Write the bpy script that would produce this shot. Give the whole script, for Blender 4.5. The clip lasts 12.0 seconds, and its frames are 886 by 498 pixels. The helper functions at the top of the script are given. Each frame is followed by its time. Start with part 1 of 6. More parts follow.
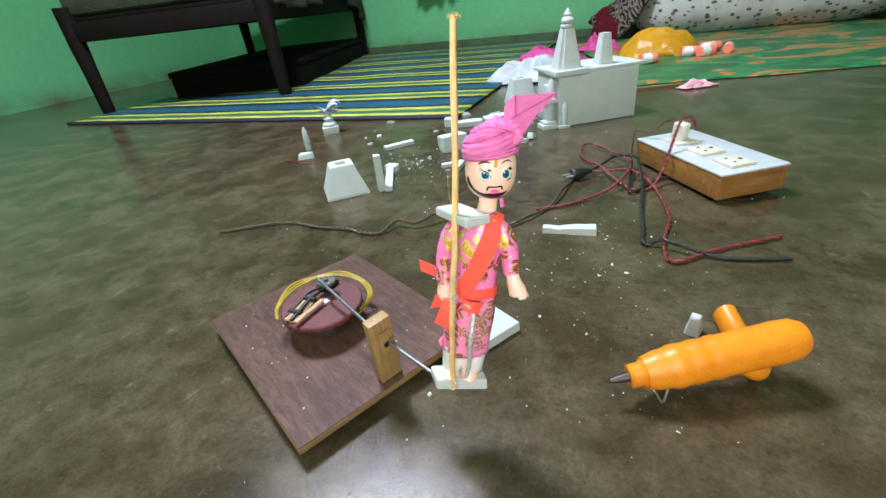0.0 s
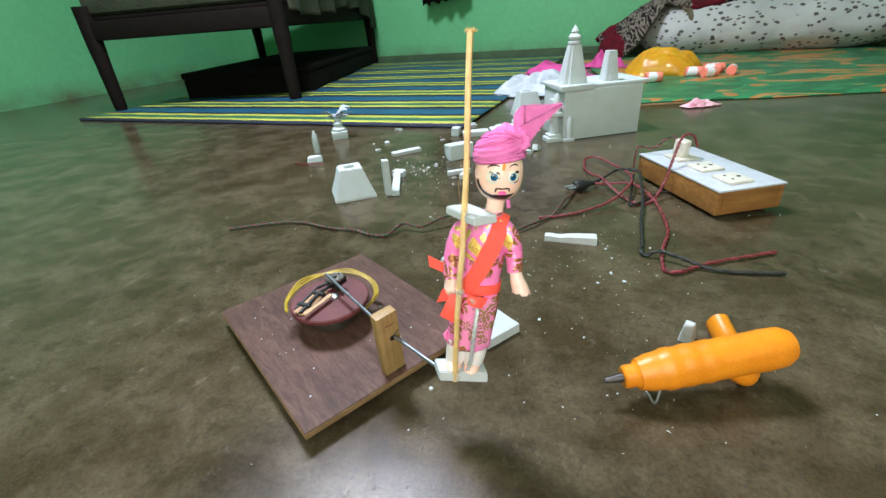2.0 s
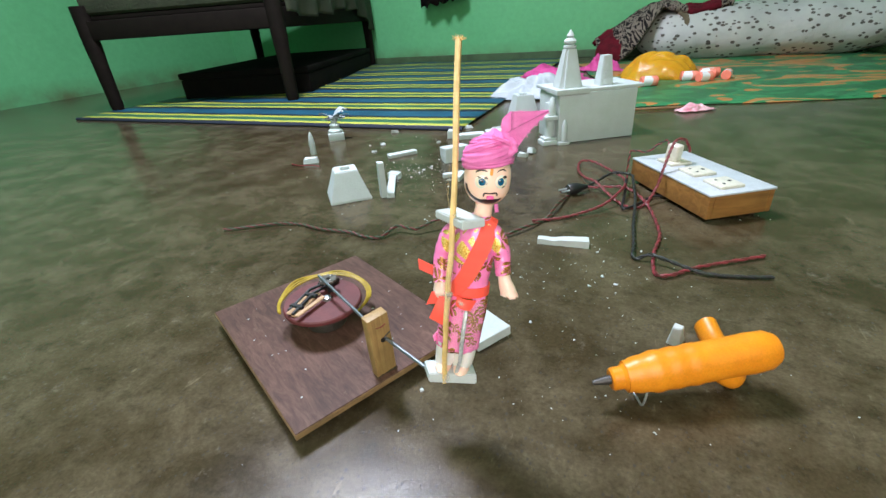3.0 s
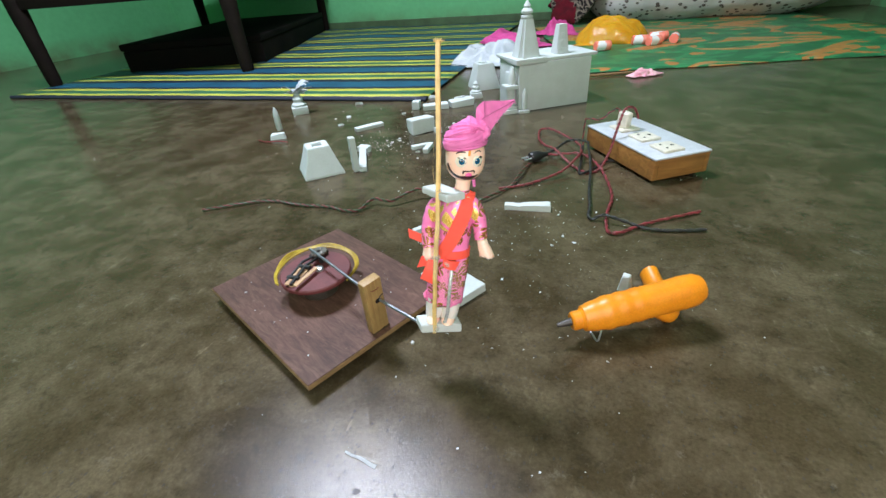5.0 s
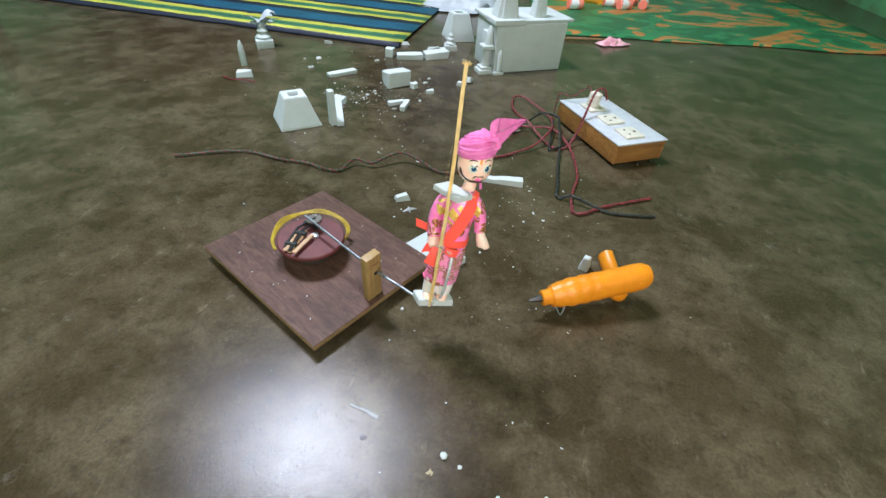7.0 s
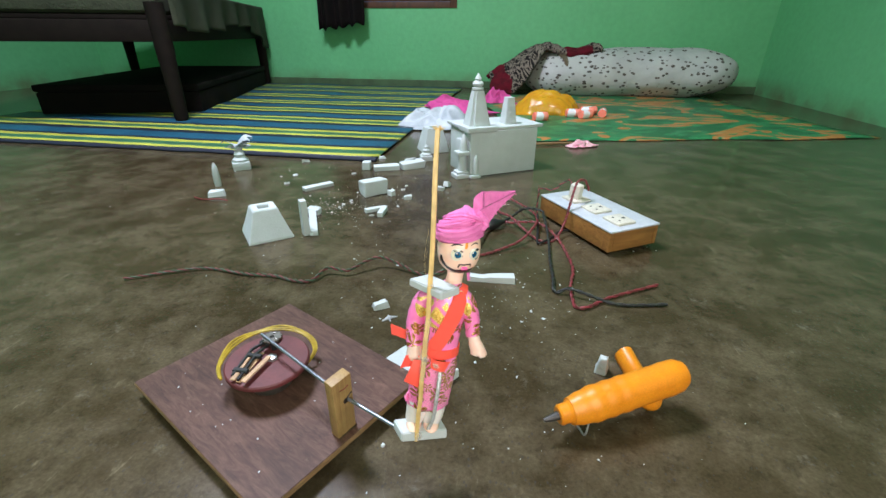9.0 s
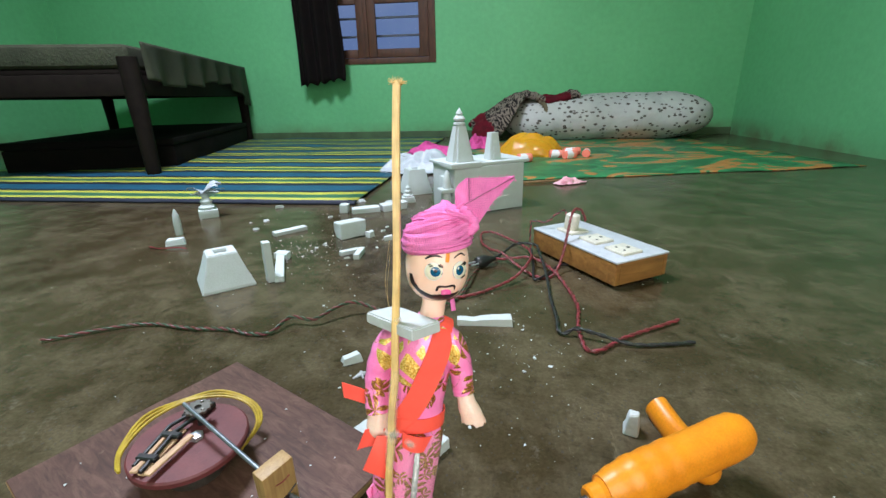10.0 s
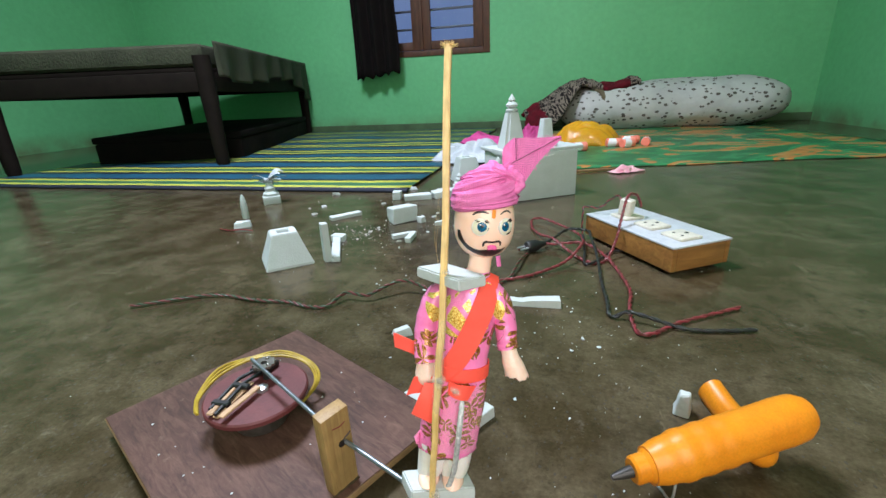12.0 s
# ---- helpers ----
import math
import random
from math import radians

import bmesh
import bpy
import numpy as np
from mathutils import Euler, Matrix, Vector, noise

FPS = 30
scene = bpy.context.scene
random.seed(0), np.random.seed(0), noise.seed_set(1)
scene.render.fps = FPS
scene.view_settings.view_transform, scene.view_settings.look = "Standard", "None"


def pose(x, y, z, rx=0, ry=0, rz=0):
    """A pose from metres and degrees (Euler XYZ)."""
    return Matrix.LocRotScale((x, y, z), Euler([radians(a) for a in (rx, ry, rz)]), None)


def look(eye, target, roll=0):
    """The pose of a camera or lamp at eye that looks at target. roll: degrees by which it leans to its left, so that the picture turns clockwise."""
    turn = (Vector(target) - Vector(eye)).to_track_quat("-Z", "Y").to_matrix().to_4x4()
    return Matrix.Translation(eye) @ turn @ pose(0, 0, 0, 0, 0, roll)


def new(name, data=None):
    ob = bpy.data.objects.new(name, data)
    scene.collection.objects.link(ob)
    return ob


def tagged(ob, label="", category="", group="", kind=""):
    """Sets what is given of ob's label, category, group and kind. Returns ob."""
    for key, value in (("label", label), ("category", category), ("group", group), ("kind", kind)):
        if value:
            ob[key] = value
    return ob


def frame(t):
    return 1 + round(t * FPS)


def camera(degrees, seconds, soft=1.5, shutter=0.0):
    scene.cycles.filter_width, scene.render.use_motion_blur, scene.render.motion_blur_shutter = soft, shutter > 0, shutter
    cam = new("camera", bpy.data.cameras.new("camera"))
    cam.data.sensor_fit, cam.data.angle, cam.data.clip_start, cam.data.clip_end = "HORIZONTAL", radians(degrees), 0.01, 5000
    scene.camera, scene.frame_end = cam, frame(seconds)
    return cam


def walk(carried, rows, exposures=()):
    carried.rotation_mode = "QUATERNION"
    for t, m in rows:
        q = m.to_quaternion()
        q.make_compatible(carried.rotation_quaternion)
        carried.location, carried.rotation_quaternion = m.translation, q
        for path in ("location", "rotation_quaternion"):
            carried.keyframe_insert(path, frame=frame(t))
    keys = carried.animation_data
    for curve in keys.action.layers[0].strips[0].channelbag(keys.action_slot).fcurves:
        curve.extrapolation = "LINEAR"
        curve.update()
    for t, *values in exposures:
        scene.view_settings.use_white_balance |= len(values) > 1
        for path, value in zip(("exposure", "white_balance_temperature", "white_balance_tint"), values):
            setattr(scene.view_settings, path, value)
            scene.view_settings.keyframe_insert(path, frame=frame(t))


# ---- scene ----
cam = camera(91.0, 12.0)
PATH = [
    (0, (0.109, 0.157, 0.347), (-0.121, 1.884, -0.637), -7.0),
    (0.5, (0.107, 0.149, 0.348), (-0.132, 1.884, -0.618), -6.6),
    (1, (0.102, 0.143, 0.347), (-0.132, 1.885, -0.606), -5.5),
    (1.5, (0.1, 0.138, 0.347), (-0.131, 1.883, -0.602), -5.0),
    (2, (0.105, 0.134, 0.349), (-0.126, 1.882, -0.597), -4.8),
    (2.5, (0.107, 0.129, 0.351), (-0.116, 1.879, -0.592), -4.3),
    (3, (0.112, 0.131, 0.352), (-0.107, 1.882, -0.588), -4.3),
    (4.8, (0.104, 0.1, 0.371), (0.012, 1.812, -0.661), -5.1),
    (5, (0.098, 0.076, 0.385), (0.033, 1.759, -0.693), -4.7),
    (5.5, (0.082, 0.056, 0.426), (0.097, 1.64, -0.795), -1.8),
    (6, (0.064, 0.056, 0.448), (0.167, 1.578, -0.845), 1.7),
    (6.5, (0.05, 0.059, 0.462), (0.221, 1.563, -0.844), 4.5),
    (8.3, (0.027, 0.087, 0.457), (0.228, 1.635, -0.793), 3.1),
    (8.5, (0.036, 0.098, 0.447), (0.246, 1.706, -0.724), 2.8),
    (9, (0.055, 0.133, 0.399), (0.294, 1.911, -0.485), 0.4),
    (9.5, (0.072, 0.188, 0.359), (0.348, 2.057, -0.297), -0.2),
    (10, (0.077, 0.222, 0.332), (0.381, 2.084, -0.333), -1.3),
    (10.5, (0.079, 0.225, 0.324), (0.358, 2.075, -0.382), -1.9),
    (11, (0.081, 0.221, 0.321), (0.315, 2.078, -0.383), -2.5),
    (11.5, (0.081, 0.213, 0.319), (0.228, 2.083, -0.375), -2.5),
    (12, (0.076, 0.203, 0.317), (0.148, 2.081, -0.368), -2.7),
]
LIGHTNESS = [(0, 0.17), (3, 0.17), (5, 0.08), (5.5, 0.0), (6.5, -0.02), (8.3, 0.0), (9, 0.02), (9.5, 0.04), (12, 0.03)]
walk(cam, [(t, look(eye, target, roll)) for t, eye, target, roll in PATH], [(t, stops, 6170, 14) for t, stops in LIGHTNESS])

# ---------------------------------------------------------------- light
LAMP = (-0.62, 1.52, 2.62)
# the room stands askew to the walk, parallel to the striped mat
ROOM = pose(0, 4.15, 0, 0, 0, -16) @ pose(0, -4.5, 0)
world = bpy.data.worlds.new("dusk")
scene.world = world
world.use_nodes = True
wn = world.node_tree
sky = wn.nodes.new("ShaderNodeTexSky")
sky.sky_type, sky.sun_disc = "NISHITA", False
sky.sun_elevation, sky.sun_rotation = radians(4), radians(200)
wn.links.new(sky.outputs[0], wn.nodes["Background"].inputs[0])
wn.nodes["Background"].inputs[1].default_value = 0.05


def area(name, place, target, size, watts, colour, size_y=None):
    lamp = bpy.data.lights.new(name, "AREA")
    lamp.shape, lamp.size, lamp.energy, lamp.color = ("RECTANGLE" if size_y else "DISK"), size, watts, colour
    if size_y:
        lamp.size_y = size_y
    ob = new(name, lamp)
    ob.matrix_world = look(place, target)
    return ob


area("room_lamp", LAMP, (LAMP[0], LAMP[1], 0), 0.74, 134, (0.85, 0.895, 1.0))
# unseen fill light added from the south to brighten faces turned that way
area("front_fill", ROOM @ Vector((1.5, 0.0, 1.10)), ROOM @ Vector((1.5, 2.6, 0.95)), 0.90, 26, (1.0, 0.93, 0.86), 1.70)


# ---------------------------------------------------------------- materials
class Nodes:
    """A small builder round one node material."""

    def __init__(self, name, rough=0.6, metal=0.0, spec=0.5):
        self.m = bpy.data.materials.new(name)
        self.m.use_nodes = True
        self.t = self.m.node_tree
        self.b = self.t.nodes["Principled BSDF"]
        self.set("Roughness", rough), self.set("Metallic", metal), self.set("Specular IOR Level", spec)
        self.pos = self.t.nodes.new("ShaderNodeTexCoord").outputs["Object"]

    def set(self, key, value):
        if hasattr(value, "links"):
            self.t.links.new(value, self.b.inputs[key])
        else:
            self.put(self.b, key, value)

    def put(self, node, key, value):
        if hasattr(value, "links"):
            self.t.links.new(value, node.inputs[key])
        elif value is not None:
            node.inputs[key].default_value = (*value, 1) if isinstance(value, tuple) and len(value) == 3 and node.inputs[key].type == "RGBA" else value

    def scaled(self, x, y, z, rot=(0, 0, 0)):
        n = self.t.nodes.new("ShaderNodeMapping")
        n.inputs["Scale"].default_value = (x, y, z)
        n.inputs["Rotation"].default_value = rot
        self.t.links.new(self.pos, n.inputs[0])
        return n.outputs[0]

    def noise(self, scale, detail=4, rough=0.55, at=None, bend=0.0):
        n = self.t.nodes.new("ShaderNodeTexNoise")
        self.t.links.new(at or self.pos, n.inputs["Vector"])
        n.inputs["Scale"].default_value, n.inputs["Detail"].default_value, n.inputs["Roughness"].default_value = scale, detail, rough
        n.inputs["Distortion"].default_value = bend
        return n.outputs["Fac"]

    def cells(self, scale, at=None, feature="F1", out="Distance"):
        n = self.t.nodes.new("ShaderNodeTexVoronoi")
        n.feature = feature
        self.t.links.new(at or self.pos, n.inputs["Vector"])
        n.inputs["Scale"].default_value = scale
        return n.outputs[out]

    def ramp(self, fac, *stops, hard=False):
        n = self.t.nodes.new("ShaderNodeValToRGB")
        n.color_ramp.interpolation = "CONSTANT" if hard else "LINEAR"
        while len(n.color_ramp.elements) < len(stops):
            n.color_ramp.elements.new(0.5)
        for e, (at, c) in zip(n.color_ramp.elements, stops):
            e.position, e.color = at, (*c, 1) if isinstance(c, tuple) else (c, c, c, 1)
        self.t.links.new(fac, n.inputs[0])
        return n.outputs[0]

    def mix(self, fac, a, b, how="MIX"):
        n = self.t.nodes.new("ShaderNodeMix")
        n.data_type, n.blend_type = "RGBA", how
        self.put(n, 0, fac), self.put(n, 6, a), self.put(n, 7, b)
        return n.outputs[2]

    def math(self, how, a, b=None, c=None):
        n = self.t.nodes.new("ShaderNodeMath")
        n.operation = how
        self.put(n, 0, a), self.put(n, 1, b), self.put(n, 2, c)
        return n.outputs[0]

    def axis(self, which, of=None):
        n = self.t.nodes.new("ShaderNodeSeparateXYZ")
        self.t.links.new(of or self.pos, n.inputs[0])
        return n.outputs[which]

    def bump(self, height, strength, distance):
        n = self.t.nodes.new("ShaderNodeBump")
        n.inputs["Strength"].default_value, n.inputs["Distance"].default_value = strength, distance
        self.t.links.new(height, n.inputs["Height"])
        self.set("Normal", n.outputs[0])
        return self


def plain(name, a, b=None, rough=0.6, metal=0.0, scale=60, bump=0.0, fine=400, spec=0.5, sub=0.0, grain=0.12):
    """Two tones mixed by a coarse and a fine noise, with fine relief."""
    k = Nodes(name, rough, metal, spec)
    b = b or tuple(v * 0.8 for v in a)
    both = k.math("MULTIPLY", k.noise(scale, 5, 0.6), 1.0)
    tone = k.mix(k.ramp(both, (0.35, 0.0), (0.65, 1.0)), a, b)
    speck = k.ramp(k.noise(fine, 3), (0.3, 1 - grain), (0.7, 1 + grain / 2))
    k.set("Base Color", k.mix(1.0, tone, speck, "MULTIPLY"))
    k.set("Roughness", k.math("MULTIPLY_ADD", k.noise(scale * 2.3, 3), 0.25 * rough, rough * 0.87))
    if sub:
        k.set("Subsurface Weight", sub), k.set("Subsurface Radius", (0.006, 0.003, 0.002))
        k.b.inputs["Subsurface Scale"].default_value = 0.6
    if bump:
        k.bump(k.noise(fine, 4), 1.0, bump)
    return k.m


def make_floor():
    k = Nodes("polished_cement", 0.2, spec=0.27)
    cloud = k.noise(1.9, 7, 0.64, bend=0.15)
    blot = k.noise(9, 8, 0.70, bend=0.2)
    fleck = k.noise(38, 6, 0.72, bend=0.3)
    tone = k.mix(k.ramp(cloud, (0.34, 0.0), (0.68, 1.0)), (0.060, 0.0445, 0.023), (0.034, 0.024, 0.0118))
    tone = k.mix(k.ramp(blot, (0.42, 0.0), (0.62, 0.85)), tone, (0.104, 0.083, 0.049))
    tone = k.mix(k.ramp(fleck, (0.52, 0.0), (0.66, 0.55)), tone, (0.027, 0.020, 0.0115))
    # pale scuffs and trodden-in dust
    tone = k.mix(k.ramp(k.noise(23, 7, 0.75), (0.60, 0.0), (0.70, 0.45)), tone, (0.17, 0.15, 0.115))
    scuff = k.noise(60, 5, 0.7, k.scaled(1, 0.22, 1, (0, 0, 0.9)), 0.6)
    tone = k.mix(k.math("MULTIPLY", k.ramp(scuff, (0.62, 0.0), (0.70, 0.5)), k.ramp(blot, (0.45, 0.0), (0.58, 1.0))), tone, (0.20, 0.165, 0.11))
    tone = k.mix(1.0, tone, k.ramp(k.noise(240, 4, 0.7), (0.3, 0.76), (0.7, 1.20)), "MULTIPLY")
    # sparse pits, most of them where the blots are
    v = k.t.nodes.new("ShaderNodeTexVoronoi")
    k.t.links.new(k.scaled(1, 0.7, 1, (0, 0, 0.6)), v.inputs["Vector"])
    v.inputs["Scale"].default_value = 240
    small = k.math("MULTIPLY", k.math("POWER", k.axis(1, v.outputs["Color"]), 2.0), 0.20)
    pit = k.math("MULTIPLY", k.math("LESS_THAN", k.math("ADD", v.outputs["Distance"], k.math("MULTIPLY", k.noise(900, 2), 0.10)), k.math("ADD", small, 0.20)), k.math("GREATER_THAN", k.axis(0, v.outputs["Color"]), k.ramp(blot, (0.35, 0.70), (0.65, 0.40))))
    k.set("Base Color", k.mix(k.math("MULTIPLY", pit, 0.6), tone, (0.012, 0.009, 0.006)))
    gloss = k.ramp(k.math("ADD", k.math("MULTIPLY", blot, 0.6), k.math("MULTIPLY", cloud, 0.4)), (0.36, 0.115), (0.62, 0.19))
    k.set("Roughness", k.mix(pit, gloss, (0.7, 0.7, 0.7)))
    grit = k.math("ADD", k.math("MULTIPLY", k.noise(1300, 3, 0.7), 0.30), k.math("ADD", k.math("MULTIPLY", k.noise(620, 3, 0.66, k.scaled(1, 0.75, 1, (0, 0, 0.7))), 0.85), k.math("MULTIPLY", k.noise(190, 3, 0.6), 0.35)))
    dent = k.math("MULTIPLY", k.ramp(k.noise(720, 2.5, 0.6, k.scaled(1, 0.85, 1, (0, 0, 0.5)), 0.3), (0.58, 0.0), (0.70, 1.0)), k.ramp(k.noise(45, 3), (0.40, 0.25), (0.62, 1.0)))
    k.bump(k.math("SUBTRACT", k.math("MULTIPLY", grit, 0.8), k.math("ADD", k.math("MULTIPLY", pit, 1.1), k.math("MULTIPLY", dent, 0.45))), 0.62, 0.00036)
    return k.m


def make_wall(name, a, b):
    k = Nodes(name, 0.62)
    tone = k.mix(k.ramp(k.noise(1.3, 6, 0.6), (0.35, 0.0), (0.7, 1.0)), a, b)
    tone = k.mix(1.0, tone, k.ramp(k.noise(26, 5), (0.3, 0.93), (0.7, 1.05)), "MULTIPLY")
    # patchy olive tint that grows towards the floor
    low_tint = k.math("MULTIPLY", k.ramp(k.axis(2), (0.02, 1.0), (0.14, 0.0)), k.ramp(k.noise(4, 5), (0.4, 0.2), (0.65, 0.9)))
    k.set("Base Color", k.mix(low_tint, tone, (0.10, 0.12, 0.05)))
    k.bump(k.noise(55, 5), 0.35, 0.004)
    return k.m


def make_ply():
    k = Nodes("red_brown_plywood", 0.55, spec=0.28)
    g = k.noise(26, 8, 0.72, k.scaled(4.5, 1, 1), 1.0)
    tone = k.ramp(g, (0.26, (0.044, 0.020, 0.014)), (0.48, (0.084, 0.040, 0.028)), (0.74, (0.150, 0.082, 0.058)))
    tone = k.mix(k.ramp(k.noise(300, 4, 0.65, k.scaled(1, 0.10, 1)), (0.53, 0.0), (0.68, 0.62)), tone, (0.040, 0.018, 0.013))
    tone = k.mix(k.ramp(k.noise(55, 6, 0.75), (0.62, 0.0), (0.72, 0.5)), tone, (0.21, 0.14, 0.10))
    k.set("Base Color", k.mix(1.0, tone, k.ramp(k.noise(9, 4), (0.3, 0.72), (0.7, 1.22)), "MULTIPLY"))
    k.bump(k.noise(180, 4, 0.6, k.scaled(1, 0.2, 1)), 0.5, 0.0004)
    return k.m


def make_wood(name, light, dark, axis_scale=(1, 1, 0.12), scale=240, rough=0.5, bump=0.0003):
    k = Nodes(name, rough)
    g = k.noise(scale, 5, 0.6, k.scaled(*axis_scale), 0.8)
    tone = k.mix(k.ramp(g, (0.32, 0.0), (0.68, 1.0)), light, dark)
    k.set("Base Color", k.mix(1.0, tone, k.ramp(k.noise(scale * 0.14, 3), (0.3, 0.8), (0.7, 1.12)), "MULTIPLY"))
    k.bump(g, 0.6, bump)
    return k.m


def make_foam():
    k = Nodes("white_foam", 0.75, spec=0.35)
    bead = k.cells(330)
    tone = k.mix(k.ramp(k.noise(22, 4), (0.3, 0.0), (0.7, 1.0)), (0.55, 0.595, 0.60), (0.49, 0.535, 0.53))
    k.set("Base Color", k.mix(1.0, tone, k.ramp(bead, (0.0, 1.0), (0.9, 0.93)), "MULTIPLY"))
    k.set("Subsurface Weight", 0.10), k.set("Subsurface Radius", (0.004, 0.005, 0.004))
    k.b.inputs["Subsurface Scale"].default_value = 0.5
    k.bump(k.math("MULTIPLY_ADD", bead, -0.8, k.math("MULTIPLY", k.noise(90, 4), 0.5)), 0.35, 0.0006)
    return k.m


def make_mat():
    """Woven plastic mat: stripes across its length."""
    k = Nodes("striped_mat", 0.5)
    wob = k.math("ADD", k.math("MULTIPLY_ADD", k.noise(2.2, 3), 0.034, -0.017), k.math("MULTIPLY_ADD", k.noise(11, 4, 0.65, k.scaled(1, 0.35, 1)), 0.021, -0.0105))
    y = k.math("ADD", k.axis(1), wob)
    f = k.math("FRACT", k.math("DIVIDE", y, 0.292))
    yel, grn, nav, blu = (0.47, 0.46, 0.06), (0.045, 0.16, 0.075), (0.010, 0.016, 0.030), (0.012, 0.085, 0.145)
    tone = k.ramp(f, (0.0, nav), (0.075, yel), (0.185, grn), (0.265, nav), (0.285, grn), (0.365, yel), (0.485, nav), (0.585, blu), (0.915, nav), hard=True)
    thread = k.math("MULTIPLY_ADD", k.math("SINE", k.math("MULTIPLY", k.axis(0), 1400.0)), 0.5, 0.5)
    rows = k.math("MULTIPLY_ADD", k.math("SINE", k.math("MULTIPLY", k.axis(1), 900.0)), 0.5, 0.5)
    weave = k.math("MULTIPLY", thread, rows)
    tone = k.mix(1.0, tone, k.ramp(k.noise(5, 5), (0.3, 0.72), (0.7, 1.18)), "MULTIPLY")
    k.set("Base Color", k.mix(1.0, tone, k.ramp(weave, (0.0, 0.86), (1.0, 1.1)), "MULTIPLY"))
    k.bump(weave, 0.4, 0.001)
    return k.m


def make_print_cloth():
    """Pink satin printed with bronze leaf sprays, stems and gold panels on the chest."""
    k = Nodes("pink_gold_print", 0.30)
    k.set("Coat Weight", 0.8), k.set("Coat Roughness", 0.11)
    pink = k.mix(k.ramp(k.noise(50, 4), (0.3, 0.0), (0.7, 1.0)), (0.97, 0.27, 0.58), (0.92, 0.20, 0.49))
    leaf = None
    for scale, shift, reach, keep in ((54.0, 0.0, 0.42, 0.22), (80.0, 3.7, 0.38, 0.44)):
        at = k.t.nodes.new("ShaderNodeMapping")
        at.inputs["Scale"].default_value, at.inputs["Location"].default_value = (scale, scale * 0.35, scale * 0.9), (shift, shift, shift)
        k.t.links.new(k.pos, at.inputs[0])
        v = k.t.nodes.new("ShaderNodeTexVoronoi")
        v.inputs["Scale"].default_value, v.inputs["Randomness"].default_value = 1.0, 0.75
        k.t.links.new(at.outputs[0], v.inputs["Vector"])
        d = k.t.nodes.new("ShaderNodeVectorMath")
        d.operation = "SUBTRACT"
        k.t.links.new(at.outputs[0], d.inputs[0]), k.t.links.new(v.outputs["Position"], d.inputs[1])
        x, z, pick = k.axis(0, d.outputs[0]), k.axis(2, d.outputs[0]), k.axis(0, v.outputs["Color"])
        turn = k.math("MULTIPLY_ADD", pick, 6.28, k.math("ARCTAN2", z, x))
        far = k.math("SQRT", k.math("ADD", k.math("MULTIPLY", x, x), k.math("MULTIPLY", z, z)))
        lobe = k.math("ABSOLUTE", k.math("COSINE", k.math("MULTIPLY", turn, 1.5)))
        inside = k.math("LESS_THAN", far, k.math("MULTIPLY", k.math("POWER", lobe, 0.7), reach))
        rib = k.math("GREATER_THAN", k.math("MULTIPLY", k.math("SUBTRACT", 1.0, lobe), far), 0.006)
        one = k.math("MULTIPLY", k.math("MULTIPLY", inside, rib), k.math("GREATER_THAN", k.axis(1, v.outputs["Color"]), keep))
        leaf = one if leaf is None else k.math("MAXIMUM", leaf, one)
    swirl = k.noise(64, 1.2, 0.35, k.scaled(1.2, 0.6, 0.75), 2.6)
    stem = k.math("MULTIPLY", k.ramp(k.math("ABSOLUTE", k.math("SUBTRACT", swirl, 0.46)), (0.006, 1.0), (0.010, 0.0)), k.ramp(k.noise(45, 2), (0.47, 0.0), (0.50, 1.0)))
    leaf = k.math("MAXIMUM", leaf, stem)
    dx, dz = k.math("MULTIPLY_ADD", k.axis(0), 42.0, -0.26), k.math("MULTIPLY_ADD", k.axis(2), 56.0, -7.2)
    chest = k.math("LESS_THAN", k.math("ADD", k.math("MULTIPLY", dx, dx), k.math("MULTIPLY", dz, dz)), 1.0)
    panel = k.math("MULTIPLY", chest, k.ramp(k.cells(100, k.scaled(1, 0.4, 0.8), "DISTANCE_TO_EDGE"), (0.11, 0.0), (0.125, 1.0)))
    bronze = k.ramp(k.noise(1500, 2), (0.38, (0.17, 0.040, 0.016)), (0.52, (0.34, 0.12, 0.025)), (0.68, (0.85, 0.50, 0.09)))
    gold = k.ramp(k.noise(1400, 2), (0.36, (0.42, 0.20, 0.02)), (0.48, (0.85, 0.50, 0.05)), (0.60, (1.0, 0.84, 0.30)))
    tone = k.mix(k.math("MULTIPLY", leaf, k.math("SUBTRACT", 1.0, chest)), pink, bronze)
    k.set("Base Color", k.mix(panel, tone, gold))
    k.set("Metallic", k.math("MULTIPLY", k.math("MAXIMUM", leaf, panel), 0.42))
    k.bump(k.math("ADD", k.noise(1100, 3), k.math("MULTIPLY", k.noise(170, 4, 0.6), 2.2)), 0.5, 0.0006)
    return k.m


